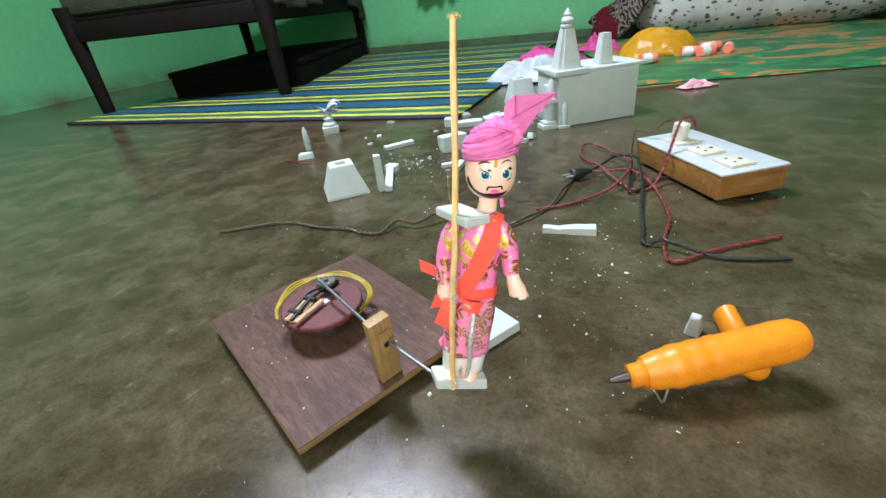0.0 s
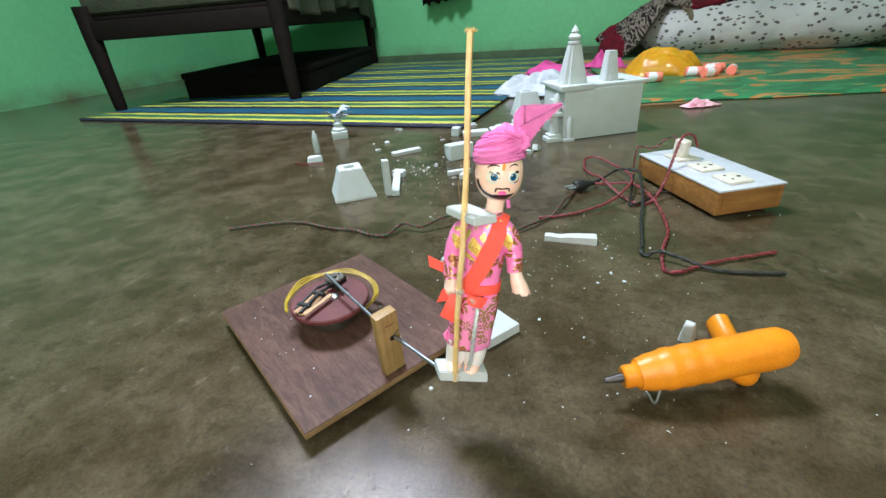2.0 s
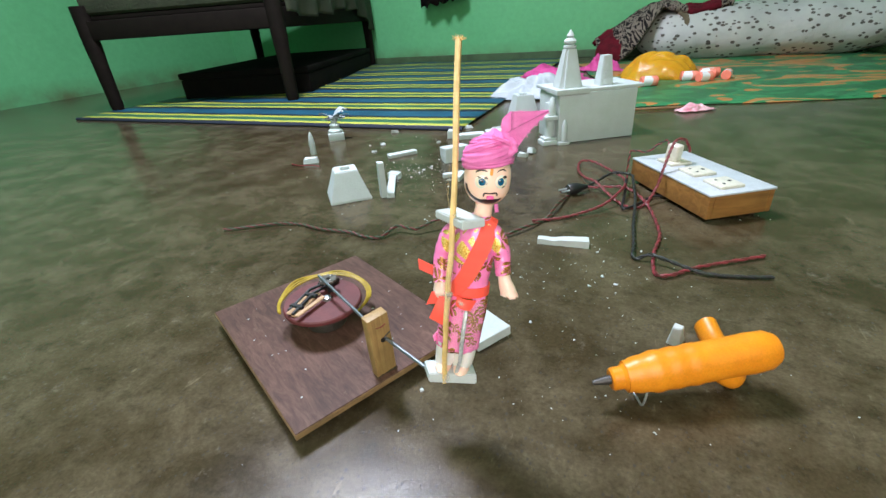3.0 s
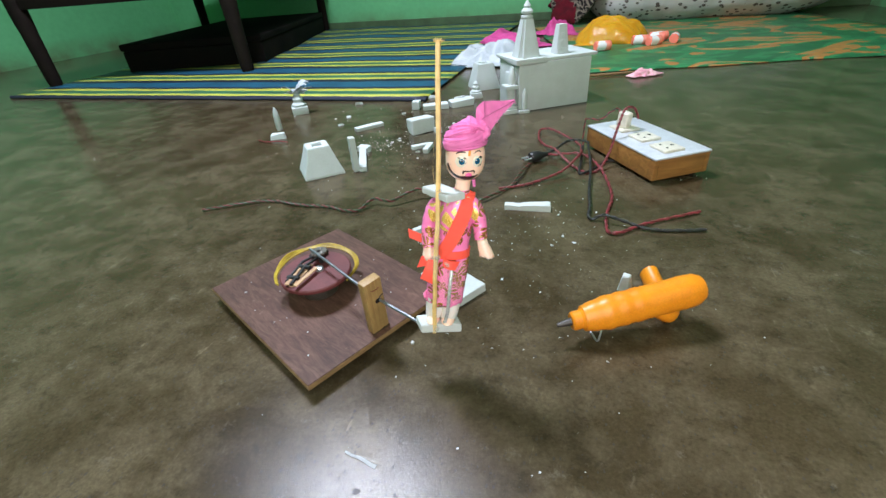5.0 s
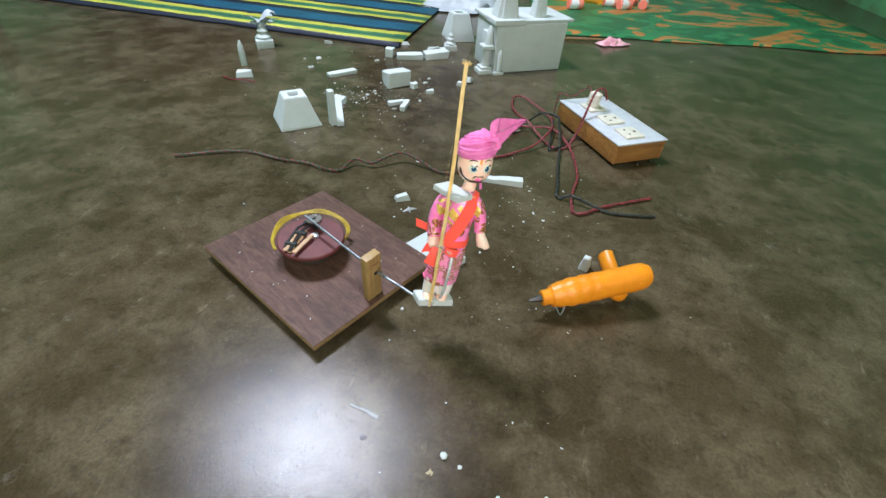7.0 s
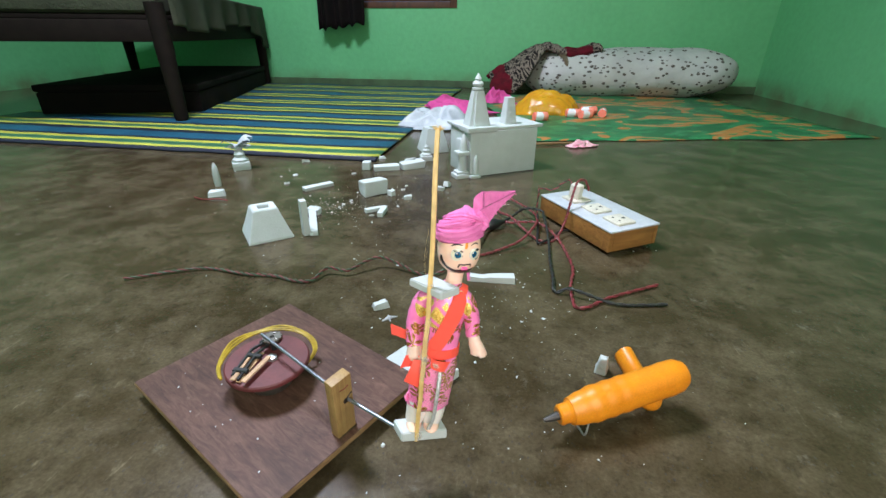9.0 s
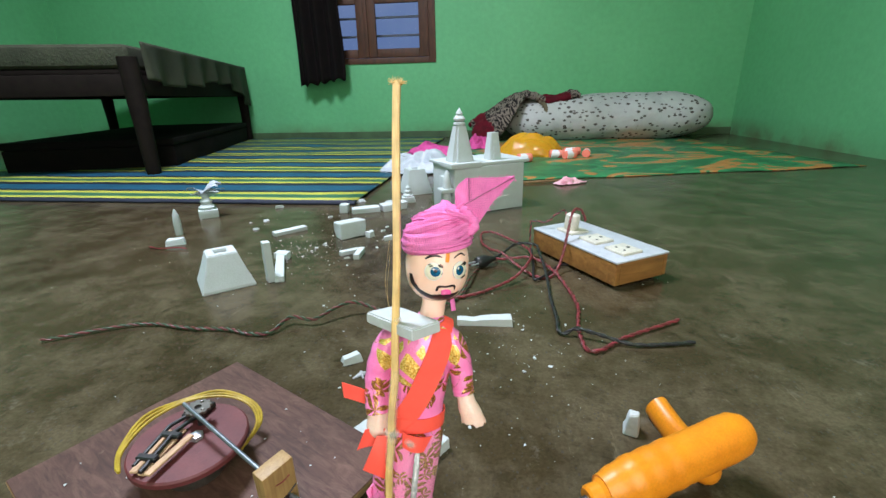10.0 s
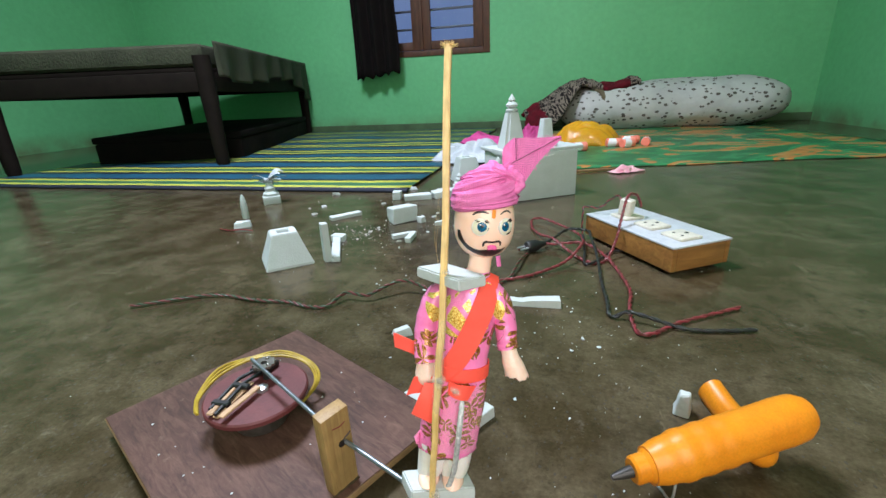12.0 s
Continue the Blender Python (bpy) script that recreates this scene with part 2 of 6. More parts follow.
def make_gauze(name, thin=False):
    """Open-weave pink cotton; the loose single layer lets light through between its threads."""
    k = Nodes(name, 0.8, spec=0.2)
    wob = k.math("MULTIPLY", k.noise(160, 3), 0.0022)
    warp = k.math("MULTIPLY_ADD", k.math("SINE", k.math("MULTIPLY", k.math("ADD", k.axis(2), wob), 6800.0)), 0.5, 0.5)
    weft = k.math("MULTIPLY_ADD", k.math("SINE", k.math("MULTIPLY", k.math("ADD", k.math("ADD", k.axis(0), k.math("MULTIPLY", k.axis(1), 0.6)), wob), 7600.0)), 0.5, 0.5)
    slub = k.noise(1300, 2, 0.5, k.scaled(1, 1, 0.06, (0, 0.15, 0)))
    weave = k.math("ADD", k.math("MULTIPLY", k.math("MAXIMUM", warp, weft), 0.65), k.math("MULTIPLY", slub, 0.5))
    tone = k.mix(k.ramp(k.noise(70, 5), (0.3, 0.0), (0.7, 1.0)), (0.84, 0.235, 0.53), (0.72, 0.15, 0.42))
    k.set("Base Color", k.mix(1.0, tone, k.ramp(weave, (0.25, 0.76), (0.85, 1.08)), "MULTIPLY"))
    k.bump(k.math("ADD", weave, k.math("MULTIPLY", k.noise(260, 5, 0.65), 1.6)), 0.6, 0.0006)
    if thin:
        k.set("Alpha", k.ramp(weave, (0.30, 0.50), (0.75, 0.88)))
    return k.m


def make_spots():
    """White cotton printed with small dark leaves."""
    k = Nodes("leaf_spotted_cotton", 0.85, spec=0.2)
    v = k.t.nodes.new("ShaderNodeTexVoronoi")
    k.t.links.new(k.scaled(1, 1, 1.5, (0.4, 0.2, 0.7)), v.inputs["Vector"])
    v.inputs["Scale"].default_value = 25
    size = k.math("MULTIPLY_ADD", k.axis(1, v.outputs["Color"]), 0.16, 0.22)
    c = k.math("SUBTRACT", k.math("ADD", v.outputs["Distance"], k.math("MULTIPLY", k.noise(75, 3), 0.30)), size)
    leaf = k.math("MULTIPLY", k.ramp(c, (0.10, 1.0), (0.17, 0.0)), k.math("GREATER_THAN", k.axis(0, v.outputs["Color"]), 0.12))
    ink = k.mix(k.noise(30, 2), (0.045, 0.05, 0.05), (0.16, 0.13, 0.11))
    tone = k.mix(leaf, k.mix(k.ramp(k.noise(3.5, 3), (0.45, 0.0), (0.65, 0.5)), (0.50, 0.50, 0.49), (0.36, 0.37, 0.33)), ink)
    k.set("Base Color", k.mix(1.0, tone, k.ramp(k.noise(7, 4), (0.3, 0.8), (0.7, 1.1)), "MULTIPLY"))
    k.bump(k.noise(12, 5), 0.5, 0.02)
    return k.m


def make_blanket():
    """Beige wool with black scrolls and maroon fields."""
    k = Nodes("maroon_black_blanket", 0.92, spec=0.15)
    fine = k.noise(8, 2.0, 0.5, k.scaled(1.3, 0.8, 1.0, (0.3, 0.5, 0.8)), 3.2)
    lines = k.ramp(fine, (0.40, (0.012, 0.010, 0.010)), (0.45, (0.19, 0.155, 0.125)), (0.53, (0.22, 0.18, 0.15)), (0.56, (0.016, 0.012, 0.012)), (0.66, (0.014, 0.011, 0.011)), (0.69, (0.20, 0.165, 0.135)))
    x = k.math("ADD", k.axis(0), k.math("MULTIPLY_ADD", k.noise(9, 3), 0.12, -0.06))
    field = k.math("ADD", k.math("LESS_THAN", k.math("ABSOLUTE", k.math("SUBTRACT", x, 1.45)), 0.075), k.math("LESS_THAN", k.math("ABSOLUTE", k.math("SUBTRACT", x, 0.92)), 0.055))
    maroon = k.mix(k.ramp(k.noise(22, 3), (0.4, 0.0), (0.6, 0.5)), (0.115, 0.008, 0.016), (0.040, 0.008, 0.010))
    k.set("Base Color", k.mix(field, lines, maroon))
    k.bump(k.noise(60, 5), 0.6, 0.01)
    return k.m


def make_sheet():
    """Printed plastic floor sheet in green and orange leaves."""
    k = Nodes("printed_sheet", 0.42)
    s = k.noise(3.2, 2.0, 0.45, k.scaled(1, 1.5, 1), 1.5)
    tone = k.ramp(s, (0.0, (0.025, 0.14, 0.055)), (0.44, (0.04, 0.22, 0.085)), (0.535, (0.50, 0.20, 0.055)), (0.62, (0.42, 0.25, 0.10)), (0.66, (0.035, 0.19, 0.075)), hard=True)
    k.set("Base Color", k.mix(1.0, tone, k.ramp(k.noise(30, 5), (0.3, 0.75), (0.7, 1.1)), "MULTIPLY"))
    k.bump(k.noise(9, 4), 0.4, 0.01)
    return k.m


def make_roll():
    """Orange and white striped paper."""
    k = Nodes("orange_white_wrap", 0.5)
    f = k.math("FRACT", k.math("MULTIPLY_ADD", k.noise(14, 2), 0.5, k.math("MULTIPLY", k.axis(2), 13.0)))
    k.set("Base Color", k.ramp(f, (0.0, (0.88, 0.22, 0.15)), (0.36, (0.82, 0.78, 0.80)), (0.80, (0.88, 0.30, 0.22)), hard=True))
    return k.m


def make_glue():
    """Clear hot glue: a mostly see-through skin with glossy highlights."""
    k = Nodes("hot_glue", 0.12)
    k.set("Base Color", k.mix(k.noise(300, 3), (0.90, 0.84, 0.72), (0.80, 0.72, 0.58)))
    k.set("Alpha", 0.13)
    return k.m


M = {
    "floor": make_floor(),
    "green": make_wall("green_wall_paint", (0.140, 0.465, 0.205), (0.118, 0.415, 0.180)),
    "cream": plain("ceiling_whitewash", (0.72, 0.74, 0.70), rough=0.8, scale=2, bump=0.001, fine=60),
    # dark green that holds both stain and painted shade of the wall's foot
    "skirt": plain("wall_foot_stain_shade", (0.072, 0.135, 0.058), (0.050, 0.085, 0.038), 0.6, scale=6, fine=90, bump=0.001),
    "ply": make_ply(),
    "ply_edge": make_wood("plywood_edge", (0.33, 0.20, 0.085), (0.12, 0.07, 0.035), (0.2, 0.2, 4), 300),
    "post": make_wood("yellow_pine", (0.38, 0.245, 0.090), (0.27, 0.16, 0.055), (1, 1, 0.07), 300),
    "bamboo": make_wood("bamboo", (0.80, 0.60, 0.25), (0.62, 0.41, 0.13), (1, 1, 0.03), 700, 0.36),
    "window_wood": make_wood("varnished_window_wood", (0.105, 0.034, 0.012), (0.048, 0.016, 0.007), (1, 1, 0.15), 45, 0.6, 0.001),
    "box_wood": make_wood("varnished_box_wood", (0.34, 0.165, 0.045), (0.19, 0.080, 0.022), (0.8, 0.12, 1), 90, 0.38),
    "foam": make_foam(),
    "mat": make_mat(),
    "binding": plain("navy_binding", (0.012, 0.016, 0.035), rough=0.8, scale=40, bump=0.0005),
    "print": make_print_cloth(),
    "gauze": make_gauze("pink_gauze"),
    "gauze_fan": make_gauze("pink_gauze_single", True),
    "spots": make_spots(),
    "tan_band": plain("olive_brown_band", (0.16, 0.125, 0.075), (0.11, 0.085, 0.05), 0.85, scale=20, fine=300, bump=0.001),
    "blanket": make_blanket(),
    "sheet": make_sheet(),
    "roll": make_roll(),
    "skin": plain("moulded_skin_plastic", (0.99, 0.69, 0.55), (0.98, 0.64, 0.50), 0.22, scale=30, fine=700, sub=0.15, grain=0.02),
    "pale": plain("frosted_white_plastic", (0.82, 0.80, 0.77), (0.76, 0.72, 0.67), 0.4, grain=0.04, scale=60, fine=500, bump=0.0003, sub=0.15),
    "hand": plain("pale_hand_plastic", (0.90, 0.60, 0.49), (0.84, 0.66, 0.56), 0.2, grain=0.04, scale=90, fine=500, bump=0.0003, sub=0.12),
    "ribbon": plain("orange_red_ribbon", (0.98, 0.115, 0.075), (0.95, 0.095, 0.062), 0.5, grain=0.04, scale=40, fine=900, bump=0.0001),
    "ink": plain("black_marker", (0.016, 0.011, 0.012), rough=0.38, scale=90),
    "cream_eye": plain("eye_white", (0.84, 0.82, 0.66), (0.74, 0.72, 0.54), 0.15, scale=200),
    "iris": plain("blue_iris", (0.010, 0.14, 0.28), (0.005, 0.07, 0.15), 0.08, scale=700),
    "lip": plain("pink_lip", (0.95, 0.13, 0.42), rough=0.35),
    "tilak": plain("orange_mark", (0.95, 0.33, 0.02), rough=0.5),
    "steel": plain("zinc_steel", (0.60, 0.63, 0.66), (0.48, 0.50, 0.53), 0.42, 0.8, scale=120, fine=600),
    "rod": plain("dull_zinc_rod", (0.30, 0.335, 0.37), (0.21, 0.24, 0.27), 0.36, 0.75, scale=160, fine=700),
    "foil": plain("silver_foil", (0.78, 0.80, 0.82), (0.46, 0.49, 0.51), 0.16, 0.35, scale=300, fine=420, bump=0.0012),
    "can": plain("motor_can", (0.30, 0.29, 0.26), (0.20, 0.19, 0.17), 0.34, 0.9, scale=70),
    "red_disc": plain("maroon_disc", (0.135, 0.030, 0.030), (0.098, 0.020, 0.022), 0.55, scale=50, fine=500, bump=0.0002),
    "sticks": make_wood("pale_splints", (0.60, 0.40, 0.24), (0.38, 0.22, 0.11), (0.1, 1, 1), 420),
    "black": plain("black_rubber", (0.014, 0.014, 0.015), rough=0.42, scale=80),
    "yellow_wire": plain("yellow_insulation", (0.46, 0.33, 0.03), (0.34, 0.23, 0.02), 0.4, scale=90),
    "red_wire": plain("red_insulation", (0.27, 0.038, 0.048), (0.17, 0.022, 0.030), 0.42, scale=90),
    "green_wire": plain("green_insulation", (0.040, 0.085, 0.040), (0.020, 0.042, 0.022), 0.4, scale=90),
    "brown_wire": plain("brown_insulation", (0.17, 0.032, 0.034), (0.085, 0.020, 0.018), 0.40, scale=120),
    "dark_wire": plain("dark_green_insulation", (0.020, 0.028, 0.018), (0.012, 0.013, 0.012), 0.45, scale=90),
    "glue": make_glue(),
    "old_glue": plain("brown_glue", (0.060, 0.030, 0.014), (0.030, 0.016, 0.009), 0.3, scale=300, fine=900, bump=0.0003),
    "orange": plain("orange_plastic", (0.78, 0.27, 0.007), (0.70, 0.22, 0.005), 0.4, scale=30, fine=500, bump=0.0001),
    "nozzle": plain("grey_nozzle", (0.055, 0.052, 0.048), rough=0.4, metal=0.4, scale=90),
    "laminate": plain("white_laminate", (0.55, 0.58, 0.63), (0.46, 0.49, 0.54), 0.3, scale=40, fine=300),
    "ivory": plain("ivory_plastic", (0.72, 0.68, 0.58), rough=0.35, scale=60),
    "plastic_white": plain("white_poly_sheet", (0.47, 0.50, 0.54), (0.38, 0.42, 0.46), 0.45, scale=16, fine=200, bump=0.0008),
    "pink_cloth": plain("magenta_cloth", (0.70, 0.085, 0.32), (0.55, 0.05, 0.24), 0.8, scale=18, fine=400, bump=0.0008),
    "tissue": plain("pink_tissue", (0.80, 0.30, 0.42), (0.82, 0.52, 0.55), 0.7, scale=40, fine=300, bump=0.0008),
    "yellow_bag": plain("yellow_poly_bag", (0.66, 0.34, 0.018), (0.56, 0.25, 0.010), 0.22, scale=9, fine=60, bump=0.003, sub=0.3, grain=0.04),
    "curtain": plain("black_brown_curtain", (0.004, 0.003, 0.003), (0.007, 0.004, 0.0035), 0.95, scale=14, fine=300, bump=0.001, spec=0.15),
    "bed_wood": plain("dark_bed_wood", (0.012, 0.008, 0.006), (0.008, 0.005, 0.004), 0.8, spec=0.12, scale=20),
    "bed_cloth": plain("olive_bed_sheet", (0.036, 0.040, 0.019), (0.022, 0.026, 0.011), 0.9, scale=8, fine=90, bump=0.004),
    "metal_bar": plain("painted_bar", (0.10, 0.11, 0.13), rough=0.5, scale=40),
    "paper": plain("grey_paper_scrap", (0.46, 0.48, 0.50), (0.34, 0.36, 0.38), 0.8, scale=120),
    "chip": plain("pale_wood_chip", (0.42, 0.36, 0.20), (0.28, 0.22, 0.12), 0.7, scale=300),
    "stain": plain("dark_stain", (0.020, 0.014, 0.012), (0.032, 0.024, 0.019), 0.5, scale=200),
}
k = Nodes("window_pane", 0.04)
k.set("Base Color", (0.95, 0.97, 1.0)), k.set("Transmission Weight", 1.0), k.set("IOR", 1.1)
M["pane"] = k.m
k = Nodes("dusk_distance", 1.0)
k.set("Base Color", (0.0, 0.0, 0.0)), k.set("Specular IOR Level", 0.0)
k.set("Emission Color", k.mix(k.ramp(k.noise(1.2, 4), (0.35, 0.0), (0.7, 1.0)), (0.115, 0.175, 0.33), (0.165, 0.225, 0.37)))
k.b.inputs["Emission Strength"].default_value = 1.0
M["dusk"] = k.m


# ---------------------------------------------------------------- building helpers
def mesh_of(name, bm, mats, smooth=None, flat=()):
    bmesh.ops.recalc_face_normals(bm, faces=bm.faces)
    bm.normal_update()
    if smooth is not None:
        for f in bm.faces:
            f.smooth = f.material_index not in flat
        for e in bm.edges:
            if len(e.link_faces) == 2 and e.calc_face_angle(0) > radians(smooth):
                e.smooth = False
    me = bpy.data.meshes.new(name)
    bm.to_mesh(me)
    bm.free()
    for m in mats if isinstance(mats, (list, tuple)) else [mats]:
        me.materials.append(M[m])
    return me


def part(name, bm, mats, parent, label="", smooth=35, at=None):
    ob = new(name, mesh_of(name, bm, mats, smooth))
    if parent is not None:
        ob.parent = parent
    if at is not None:
        ob.matrix_basis = at
    return tagged(ob, label)


def thing(name, bm, mats, label, category, at=None, group="", kind="", smooth=35, flat=()):
    ob = new(name, mesh_of(name, bm, mats, smooth, flat))
    if at is not None:
        ob.matrix_basis = at
    return tagged(ob, label, category, group, kind)


def root(name, label, category, at=None, group="", kind=""):
    ob = new(name)
    ob.empty_display_size = 0.02
    if at is not None:
        ob.matrix_basis = at
    return tagged(ob, label, category, group, kind)


def box(bm, sx, sy, sz, m=None, bevel=0.0, seg=2, mat=0):
    """A box standing on z = 0, bevelled, placed by m."""
    b = bmesh.new()
    bmesh.ops.create_cube(b, size=1.0)
    for v in b.verts:
        v.co = Vector((v.co.x * sx, v.co.y * sy, (v.co.z + 0.5) * sz))
    if bevel:
        bmesh.ops.bevel(b, geom=b.edges[:], offset=bevel, segments=seg, profile=0.6, affect="EDGES")
    return join(bm, b, m, mat)


def join(bm, b, m=None, mat=0):
    if m is not None:
        b.transform(m)
    table = {v: bm.verts.new(v.co) for v in b.verts}
    for f in b.faces:
        g = bm.faces.new([table[v] for v in f.verts])
        g.material_index = mat
    b.free()
    return bm


def loft(bm, rings, mat=0, caps=True, closed=True):
    """Skins a list of rings of points."""
    rows = [[bm.verts.new(p) for p in ring] for ring in rings]
    n = len(rows[0])
    for a, b in zip(rows, rows[1:]):
        for i in range(n if closed else n - 1):
            f = bm.faces.new((a[i], a[(i + 1) % n], b[(i + 1) % n], b[i]))
            f.material_index = mat
    if caps and closed:
        for row, flip in ((rows[0], True), (rows[-1], False)):
            f = bm.faces.new(row[::-1] if flip else row)
            f.material_index = mat
    return bm


def lathe(bm, profile, seg=28, m=None, mat=0):
    """Turns (radius, height) pairs round z."""
    b = bmesh.new()
    loft(b, [[Vector((max(r, 1e-5) * math.cos(a), max(r, 1e-5) * math.sin(a), z)) for a in (2 * math.pi * i / seg for i in range(seg))] for r, z in profile])
    return join(bm, b, m, mat)


def spline(pts, per=8):
    """A smooth line through the points."""
    pts = [Vector(p) for p in pts]
    out = []
    for i in range(len(pts) - 1):
        p0, p1, p2, p3 = pts[max(i - 1, 0)], pts[i], pts[i + 1], pts[min(i + 2, len(pts) - 1)]
        for s in range(per):
            t = s / per
            out.append(0.5 * (2 * p1 + (p2 - p0) * t + (2 * p0 - 5 * p1 + 4 * p2 - p3) * t * t + (3 * p1 - p0 - 3 * p2 + p3) * t**3))
    return out + [pts[-1]]


def tube(bm, line, radius, seg=8, mat=0, flat=1.0):
    """A pipe along a line; radius is a number or one for each point."""
    line = [Vector(p) for p in line]
    side, rings = None, []
    for i, p in enumerate(line):
        d = (line[min(i + 1, len(line) - 1)] - line[max(i - 1, 0)]).normalized()
        side = d.orthogonal() if side is None else side - d * side.dot(d)
        side.normalize()
        up = d.cross(side)
        r = radius[i] if isinstance(radius, (list, tuple)) else radius
        rings.append([p + side * math.cos(a) * r + up * math.sin(a) * r * flat for a in (2 * math.pi * j / seg for j in range(seg))])
    return loft(bm, rings, mat)


def twist(bm_a, bm_b, line, gap, radius, pitch, seg=6):
    """Two strands wound round one line."""
    run, side = 0.0, None
    a_line, b_line = [], []
    for i, p in enumerate(line):
        d = (line[min(i + 1, len(line) - 1)] - line[max(i - 1, 0)]).normalized()
        side = d.orthogonal() if side is None else side - d * side.dot(d)
        side.normalize()
        if i:
            run += (p - line[i - 1]).length
        w = 2 * math.pi * run / pitch
        off = (side * math.cos(w) + d.cross(side) * math.sin(w)) * gap
        a_line.append(p + off)
        b_line.append(p - off)
    tube(bm_a, a_line, radius, seg)
    tube(bm_b, b_line, radius, seg)


def rough_block(bm, sx, sy, sz, m=None, taper=(1.0, 1.0), wear=0.06, seed=0, cuts=2, mat=0):
    """A hand-cut foam block standing on z = 0 with slightly uneven, worn edges."""
    rnd = random.Random(seed)
    b = bmesh.new()
    bmesh.ops.create_cube(b, size=1.0)
    small = min(sx, sy, sz)
    for v in b.verts:
        top = v.co.z > 0
        v.co = Vector((v.co.x * sx * (taper[0] if top else 1), v.co.y * sy * (taper[1] if top else 1), (v.co.z + 0.5) * sz))
        v.co += Vector((rnd.uniform(-1, 1), rnd.uniform(-1, 1), rnd.uniform(-1, 1) if top else 0)) * small * wear
    bmesh.ops.bevel(b, geom=b.edges[:], offset=small * 0.06, segments=1, affect="EDGES")
    bmesh.ops.subdivide_edges(b, edges=[e for e in b.edges if e.calc_length() > small * 0.5], cuts=cuts, use_grid_fill=True)
    for v in b.verts:
        p = v.co * (2.2 / small)
        chip = max(0.0, noise.noise(p * 0.45 + Vector((seed * 3.1, 0, 7))) - 0.18)
        shift = Vector((noise.noise(p + Vector((seed, 0, 0))), noise.noise(p + Vector((0, seed, 5))), noise.noise(p + Vector((9, 0, seed)))))
        v.co += shift * small * (0.010 + wear * 0.16)
        mid = Vector((0, 0, sz / 2))
        v.co = mid + (v.co - mid) * (1 - chip * wear * 1.6)
        v.co.z = max(v.co.z, 0.0)
    low = min(v.co.z for v in b.verts)
    for v in b.verts:
        v.co.z -= low
    return join(bm, b, m, mat)


def flake(bm, size, m, rnd, mat=0):
    """A crumb: an uneven little solid."""
    b = bmesh.new()
    bmesh.ops.create_icosphere(b, subdivisions=1, radius=size)
    long, thin = rnd.uniform(0.8, 1.9), rnd.uniform(0.25, 0.7)
    for v in b.verts:
        k = rnd.uniform(0.45, 1.35)
        v.co = Vector((v.co.x * k * long, v.co.y * k, v.co.z * k * thin))
    low = min(v.co.z for v in b.verts)
    for v in b.verts:
        v.co.z -= low
    return join(bm, b, m, mat)


def heap(bm, sx, sy, height, seed, nx=34, ny=26, folds=6.0, rim=0.25, crisp=1.0, mat=0, crease=False):
    """Crumpled cloth or sheet: a wavy closed skin that lies on the floor."""
    rows = []
    for j in range(ny + 1):
        row = []
        for i in range(nx + 1):
            a, b = 2 * i / nx - 1, 2 * j / ny - 1
            d = max(0.0, 1 - (abs(a) ** 2.2 + abs(b) ** 2.2))
            edge = 1 + rim * noise.noise(Vector((a * 1.7, b * 1.7, seed)))
            n1 = noise.noise(Vector((a * folds * 0.5, b * folds * 0.5, seed + 5)))
            n2 = abs(noise.noise(Vector((a * folds, b * folds * 1.3, seed + 9))))
            if crease:
                n2 = 0.8 - 2.2 * abs(noise.noise(Vector((a * folds * 0.6 + 0.5 * n1, b * folds * 0.9, seed + 9)))) - 0.22 * abs(noise.noise(Vector((a * folds * 1.7, b * folds * 1.5, seed + 2))))
            z = height * d**0.9 * max(0.06, 0.42 + crisp * (0.9 * n1 + 0.5 * n2)) if crease else height * (d**0.55) * (0.74 + crisp * (0.45 * n1 + 0.40 * n2))
            row.append(Vector((a * sx / 2 * edge, b * sy / 2 * edge, max(z, 0.002))))
        rows.append(row)
    loft(bm, rows, mat, caps=False, closed=False)
    return bm


# ---------------------------------------------------------------- the room
X0, X1, Y0, Y1, TOP = -2.6, 3.0, -0.01, 4.5, 2.75
bm = bmesh.new()
box(bm, X1 - X0 + 0.5, Y1 - Y0 + 0.5, 0.1, pose((X0 + X1) / 2, (Y0 + Y1) / 2, -0.1))
thing("floor", bm, "floor", "worn brown polished cement floor with dull stains", "floor", ROOM, kind="structure", smooth=None)
bm = bmesh.new()
box(bm, X1 - X0 + 0.5, Y1 - Y0 + 0.5, 0.12, pose((X0 + X1) / 2, (Y0 + Y1) / 2, TOP))
thing("ceiling", bm, "cream", "plain whitewashed ceiling", "ceiling", ROOM, kind="structure", smooth=None)

WX0, WX1, WZ0, WZ1 = -0.425, 0.694, 0.585, 1.86
bm = bmesh.new()
T = 0.22
box(bm, WX0 - X0, T, TOP, pose((X0 + WX0) / 2, Y1 + T / 2, 0))
box(bm, X1 - WX1, T, TOP, pose((X1 + WX1) / 2, Y1 + T / 2, 0))
box(bm, WX1 - WX0, T, WZ0, pose((WX0 + WX1) / 2, Y1 + T / 2, 0))
box(bm, WX1 - WX0, T, TOP - WZ1, pose((WX0 + WX1) / 2, Y1 + T / 2, WZ1))
thing("wall_north", bm, "green", "bright green painted wall with faint stains", "wall", ROOM, kind="structure", smooth=None)
for name, sx, sy, x, y in (("wall_east", 0.2, Y1 - Y0, X1 + 0.1, (Y0 + Y1) / 2), ("wall_west", 0.2, Y1 - Y0, X0 - 0.1, (Y0 + Y1) / 2)):
    bm = bmesh.new()
    box(bm, sx, sy, TOP, pose(x, y, 0))
    thing(name, bm, "green", "plain green painted wall", "wall", ROOM, kind="structure", smooth=None)
# unseen wall; its opening is added to seat the fill light
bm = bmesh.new()
